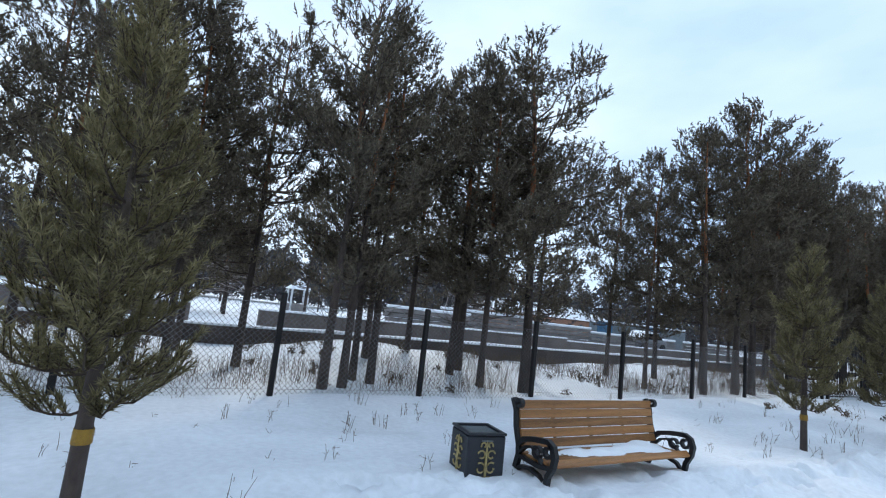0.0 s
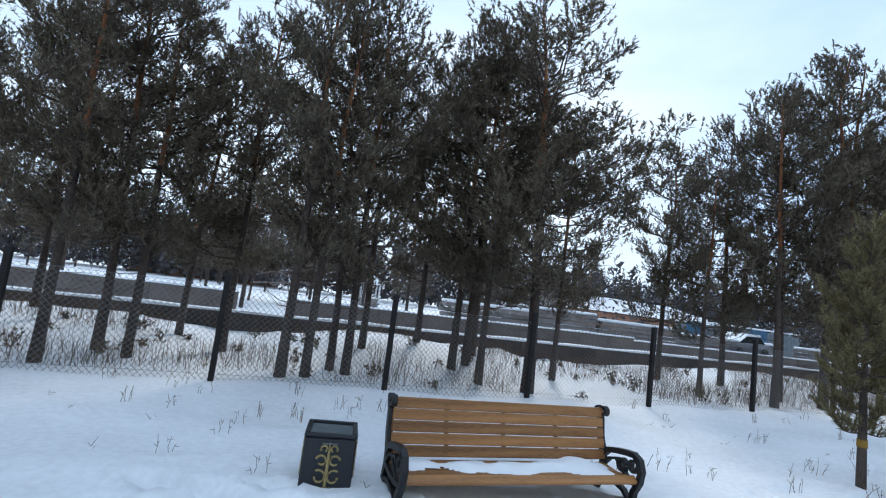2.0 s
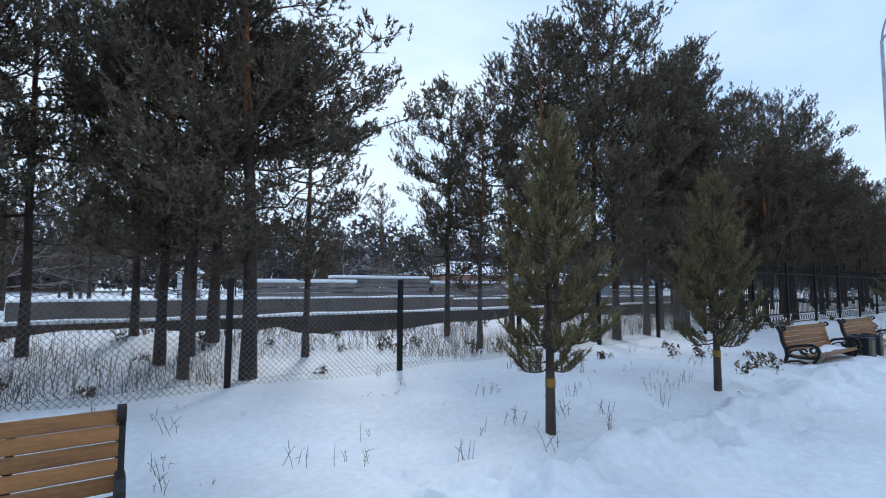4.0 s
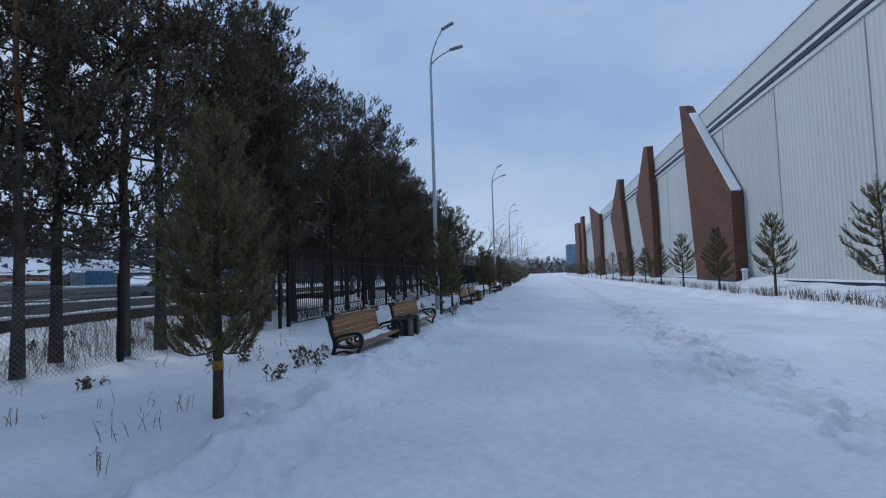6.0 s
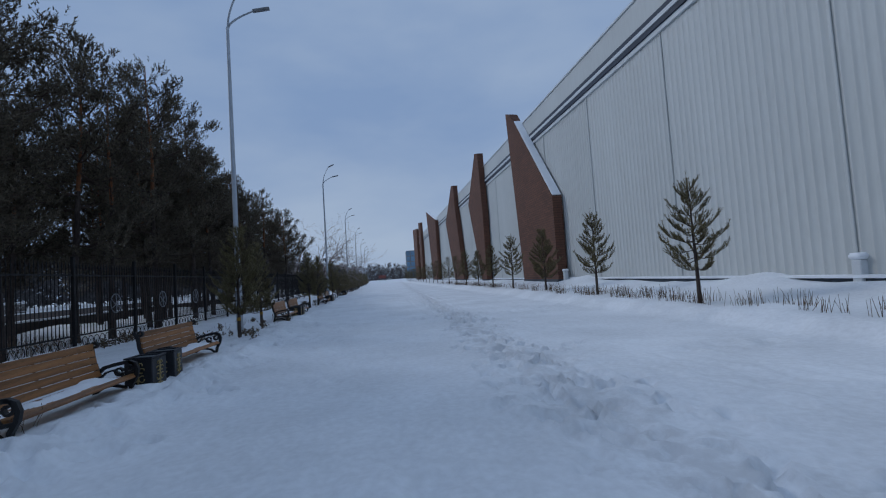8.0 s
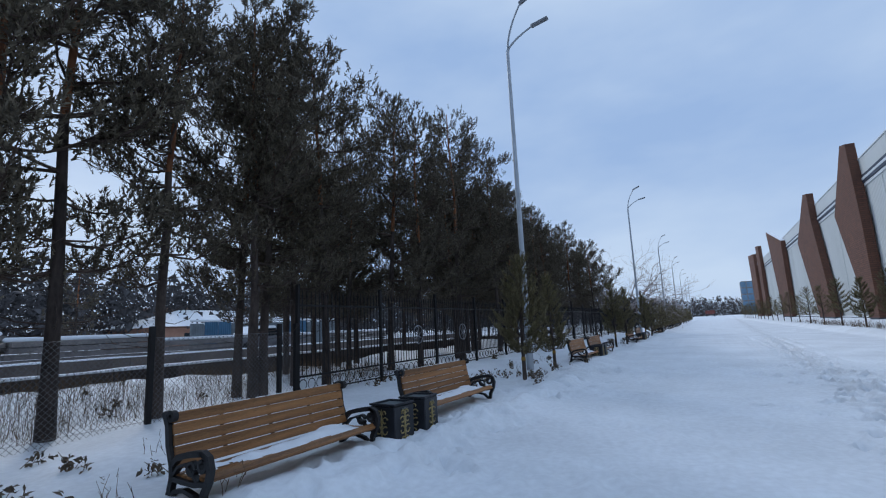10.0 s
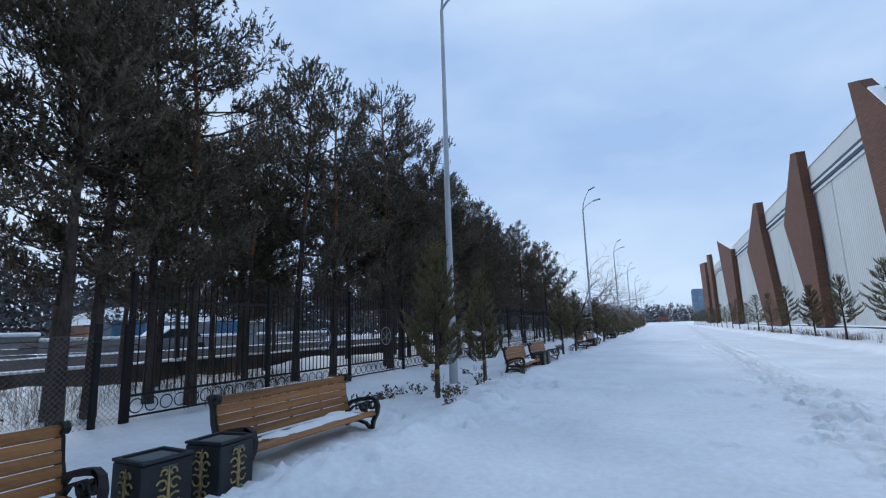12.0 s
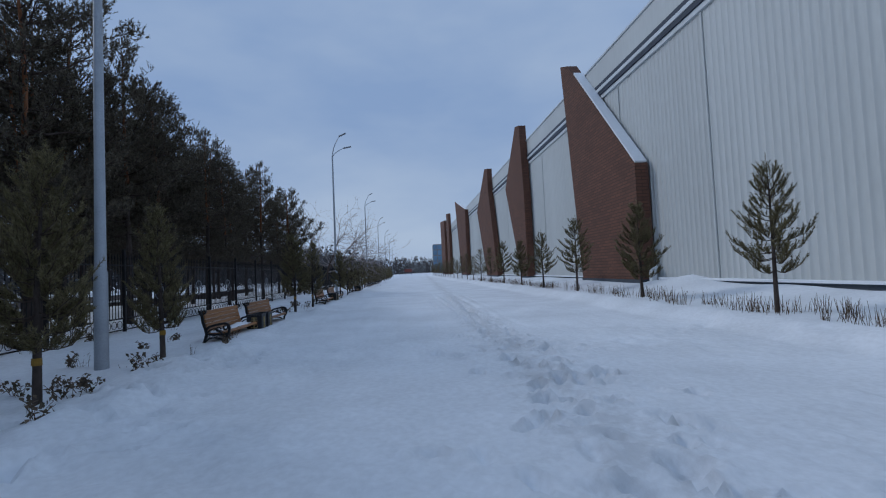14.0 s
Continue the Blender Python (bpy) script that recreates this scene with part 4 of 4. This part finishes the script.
def car(x, y, rz):
    c = tagged(new("car"), "parked grey car covered in snow", "car")
    bm = prism([(-2.1, 0.3), (-2.1, 0.75), (-1.2, 0.9), (1.3, 0.95), (2.1, 0.85), (2.1, 0.3)], -0.8, 0.8)
    bmesh.ops.bevel(bm, geom=list(bm.edges), offset=0.06, segments=2, affect="EDGES")
    part("body", bm, PAINT_CAR, c, smooth=True)
    bm = prism([(-1.1, 0.9), (-0.5, 1.4), (0.9, 1.42), (1.6, 0.95)], -0.7, 0.7)
    part("cabin", bm, WINDOW, c, "dark glazing")
    bm = prism([(-1.25, 0.93), (-0.55, 1.43), (-0.4, 1.55), (0.85, 1.56), (1.0, 1.46), (0.9, 1.4), (-0.45, 1.38)], -0.74, 0.74)
    part("snow_cover", bm, SNOW_CAP, c, "thick snow on roof and windscreen")
    for wx in (-1.35, 1.35):
        for wy in (-0.8, 0.8):
            bm = bmesh.new()
            bmesh.ops.create_cone(bm, cap_ends=True, segments=16, radius1=0.31, radius2=0.31, depth=0.2, matrix=pose(wx, wy, 0.31, 90))
            part("wheel", bm, TYRE, c)
    c.matrix_basis = pose(x, y, 0.35, 0, 0, rz)


car(35.3, 24.2, 4)

gazebo = tagged(new("well_house"), "small white well house with snowy pointed roof", "well house")
for dx in (-0.7, 0.7):
    for dy in (-0.7, 0.7):
        bm = bmesh.new()
        box(bm, dx - 0.07, dx + 0.07, dy - 0.07, dy + 0.07, 0, 2.0)
        part("post", bm, TRIM, gazebo)
bm = bmesh.new()
bmesh.ops.create_cone(bm, cap_ends=True, segments=4, radius1=1.35, radius2=0.05, depth=0.9, matrix=pose(0, 0, 2.45, 0, 0, 45))
part("roof", bm, SNOW_CAP, gazebo)
bm = bmesh.new()
box(bm, -0.75, 0.75, -0.75, 0.75, 0, 0.75)
part("wellhead", bm, STONE, gazebo)
gazebo.matrix_basis = pose(12.6, 42, 0.2)

# ---- far end of the avenue ----
tower = tagged(new("glazed_office"), "distant blue glazed office block", "building")
bm = bmesh.new()
box(bm, -7, 7, -6, 6, 0, 17)
part("wall", bm, STONE, tower)
for i in range(5):
    for j in range(5):
        bm = bmesh.new()
        box(bm, -6.6 + 2.7 * i, -4.3 + 2.7 * i, -0.1, 0.1, 1.2 + 3.2 * j, 3.9 + 3.2 * j)
        o = part("window", bm, GLASS_FAR, tower)
        o.matrix_basis = pose(-7.05, 0, 0, 0, 0, 90)
tower.matrix_basis = pose(300, -22, 0)
board = tagged(new("sign_board"), "small red board at the end of the avenue", "sign")
bm = bmesh.new()
box(bm, -0.15, 0.15, -2.4, 2.4, 1.8, 3.8)
part("panel", bm, RED, board)
for dy in (-2, 2):
    bm = bmesh.new()
    box(bm, -0.12, 0.12, dy - 0.12, dy + 0.12, 0, 1.8)
    part("post", bm, FENCE_IRON, board)
board.matrix_basis = pose(330, -1.0, 0)


def woods(x0, y0, x1, y1, n, tall, seed, depth):
    """Far trees as a ragged mass of slim crowns."""
    rs = np.random.RandomState(seed)
    t = rs.rand(n)
    off = rs.normal(0, depth, (n, 2))
    px, py = x0 + (x1 - x0) * t + off[:, 0], y0 + (y1 - y0) * t + off[:, 1]
    vs, fs = [], []
    m = 0
    for i in range(n):
        h = tall * rs.uniform(0.55, 1.15)
        w = h * rs.uniform(0.18, 0.36)
        for k in range(70):
            g = rs.rand()
            e = w * math.sin(min(1, 1.1 - g) * 1.7)
            c = np.array([px[i] + rs.uniform(-0.8, 0.8) * e, py[i] + rs.uniform(-0.8, 0.8) * e, h * (0.06 + 0.92 * g)])
            vs += [tuple(c + rs.normal(0, 0.032 * h, 3)) for _ in range(3)]
            fs.append((m, m + 1, m + 2))
            m += 3
    return arrays("far_woods", vs, fs, WOODS_HAZED)


for i, a in enumerate(((420, -90, 420, 90, 700, 13, 71, 14), (-60, 90, 120, 88, 900, 12, 72, 7), (110, 30, 330, 24, 500, 9, 73, 5), (90, 60, 300, 70, 700, 12, 74, 8), (-70, 20, -60, 90, 300, 11, 75, 6))):
    tagged(link("far_woods", woods(*a)), "dark distant woods on the skyline", "woods", kind="stuff")


# ---- bare deciduous trees by the avenue ----
def bare_tree(seed, H):
    rs = np.random.RandomState(seed)
    tree = tagged(new("bare_tree"), "leafless frosted tree with fine twigs", "tree", "bare trees beyond the grove")
    runs = []

    def grow(p, d, L, r, level):
        n = 4
        pts = [p]
        for i in range(n):
            d = d + rs.normal(0, 0.13, 3)
            d /= np.linalg.norm(d)
            pts.append(pts[-1] + d * L / n)
        runs.append((pts, np.linspace(r, r * 0.6, n + 1)))
        if level < 5:
            for _ in range(3 if level else 4):
                e = d + rs.normal(0, 0.5, 3) + np.array([0, 0, 0.12])
                grow(pts[rs.randint(2, n + 1)], e / np.linalg.norm(e), L * rs.uniform(0.6, 0.82), r * 0.55, level + 1)

    grow(np.array([0, 0, -0.1]), np.array([0, 0, 1.0]), H * 0.27, 0.11, 0)
    link("trunk", tubes("trunk", runs[:1], LIMB, 8), tree)
    tagged(link("branchwork", tubes("branchwork", runs[1:], TWIG, 3), tree), kind="stuff")
    return tree


bt = bare_tree(81, 12.5)
bt.matrix_basis = pose(70, 7.9, 0) @ Matrix.Diagonal((1.2, 1.2, 1.2, 1))
for x, y, k, rz in ((77, 8.6, 1.25, 60), (65.5, 9.6, 1.2, 120), (84, 8.6, 1.25, 200), (100, 9.2, 1.2, 300), (20, 30, 0.7, 30), (3, 33, 0.8, 70), (92, 9, 1.15, 10)):
    copy_thing(bt, Matrix.Identity(4)).matrix_basis = pose(x, y, 0, 0, 0, rz) @ Matrix.Diagonal((k, k, k, 1))


# ---- dry weeds and frosted shrubs ----
def weed(seed, n, h):
    rs = np.random.RandomState(seed)
    w = tagged(new("dry_weed"), "dry brown weed stalks poking through snow", "weed", "dry weeds in the verge")
    runs = []
    for _ in range(n):
        p = np.array([rs.normal(0, 0.05), rs.normal(0, 0.05), -0.03])
        d = np.array([rs.normal(0, 0.22), rs.normal(0, 0.22), 1.0])
        L = h * rs.uniform(0.4, 1.0)
        q = [p, p + d * L * 0.5, p + d * L + rs.normal(0, 0.02, 3)]
        runs.append((q, [0.0032, 0.0028, 0.0018]))
        for _ in range(rs.randint(0, 3)):
            s = p + d * L * rs.uniform(0.4, 0.95)
            runs.append(([s, s + rs.normal(0, 0.03, 3) + (0, 0, 0.04)], [0.003, 0.002]))
    tagged(link("stalk_tuft", tubes("stalk_tuft", runs, STEM, 3), w), kind="stuff")
    return w


def shrub(seed, h):
    rs = np.random.RandomState(seed)
    w = tagged(new("withered_plant"), "withered leafy plant with drooping brown leaves", "plant", "withered plants in the verge")
    runs, vs, fs = [], [], []
    for _ in range(rs.randint(3, 6)):
        p = np.array([rs.normal(0, 0.05), rs.normal(0, 0.05), -0.03])
        d = np.array([rs.normal(0, 0.3), rs.normal(0, 0.3), 1.0])
        L = h * rs.uniform(0.5, 1.0)
        runs.append(([p, p + d * L * 0.6, p + d * L + rs.normal(0, 0.03, 3)], [0.005, 0.004, 0.003]))
        for _ in range(9):
            c = p + d * L * rs.uniform(0.35, 1.05) + rs.normal(0, 0.03, 3)
            a = rs.normal(0, 1, 3)
            a /= np.linalg.norm(a)
            b = np.cross(a, rs.normal(0, 1, 3))
            b /= np.linalg.norm(b)
            s = rs.uniform(0.025, 0.05)
            k = len(vs)
            vs += [c - a * s, c + b * s * 0.5, c + a * s - (0, 0, s * 0.5), c - b * s * 0.5]
            fs.append((k, k + 1, k + 2, k + 3))
    tagged(link("stalk_tuft", tubes("stalk_tuft", runs, STEM, 3), w), kind="stuff")
    tagged(link("foliage", arrays("foliage", vs, fs, DRYLEAF), w), kind="stuff")
    return w


rs = np.random.RandomState(91)
weeds = [weed(100 + i, 2 + i % 4, 0.14 + 0.05 * (i % 4)) for i in range(6)]
placed = set()
for i in range(150):
    x = rs.uniform(-1, 18) if i < 110 else rs.uniform(18, 60)
    y = rs.uniform(3.4, 7.6)
    k = i % 6
    m = pose(x, y, at_ground(x, y), 0, 0, rs.uniform(0, 360))
    if k in placed:
        copy_thing(weeds[k], m)
    else:
        weeds[k].matrix_basis = m
        placed.add(k)
shrubs = [shrub(120 + i, 0.17 + 0.045 * i) for i in range(4)]
placed = set()
spots = [(rs.uniform(24.5, 32), rs.uniform(3.3, 5.2)) for _ in range(20)] + [(rs.uniform(15, 18.5), rs.uniform(3.6, 6.8)) for _ in range(10)] + [(rs.uniform(24, 34), rs.uniform(7.3, 7.7)) for _ in range(14)] + [(rs.uniform(38, 48), rs.uniform(3.3, 5)) for _ in range(16)] + [(rs.uniform(-1, 22), rs.uniform(8.2, 12.5)) for _ in range(60)]
for i, (x, y) in enumerate(spots):
    k = i % 4
    m = pose(x, y, at_ground(x, y), 0, 0, rs.uniform(0, 360))
    if k in placed:
        copy_thing(shrubs[k], m)
    else:
        shrubs[k].matrix_basis = m
        placed.add(k)

# stubble along the hall and dry grass under the grove
runs = []
for _ in range(420):
    cx, cy = 12 + 62 * rs.rand() ** 1.3, -7.65 - abs(rs.normal(0, 0.6))
    z = at_ground(cx, cy)
    for _ in range(rs.randint(3, 9)):
        x, y, h = cx + rs.normal(0, 0.09), cy + rs.normal(0, 0.09), rs.uniform(0.10, 0.36)
        runs.append(([(x, y, z - 0.05), (x + rs.normal(0, 0.05), y + rs.normal(0, 0.05), z + h)], [0.006, 0.003]))
tagged(link("dry_stems", tubes("dry_stems", runs, STEM, 3)), "rows of dry clipped shrub stems in snow", "shrub stems", kind="stuff")
runs = []
gxs, gys = rs.uniform(-6, 30, 15000), rs.uniform(8.0, 13.6, 15000)
gzs = height(gxs, gys)
keep = lattice(gxs, gys, 1.3, 33) > -0.1
for x, y, z in zip(gxs[keep], gys[keep], gzs[keep]):
    h = rs.uniform(0.10, 0.42)
    runs.append(([(x, y, z - 0.03), (x + rs.normal(0, 0.07), y + rs.normal(0, 0.07), z + h)], [0.004, 0.002]))
tagged(link("dry_grass", tubes("dry_grass", runs, STEM, 3)), "dry brown grass blades on the snowy mounds", "grass", kind="stuff")
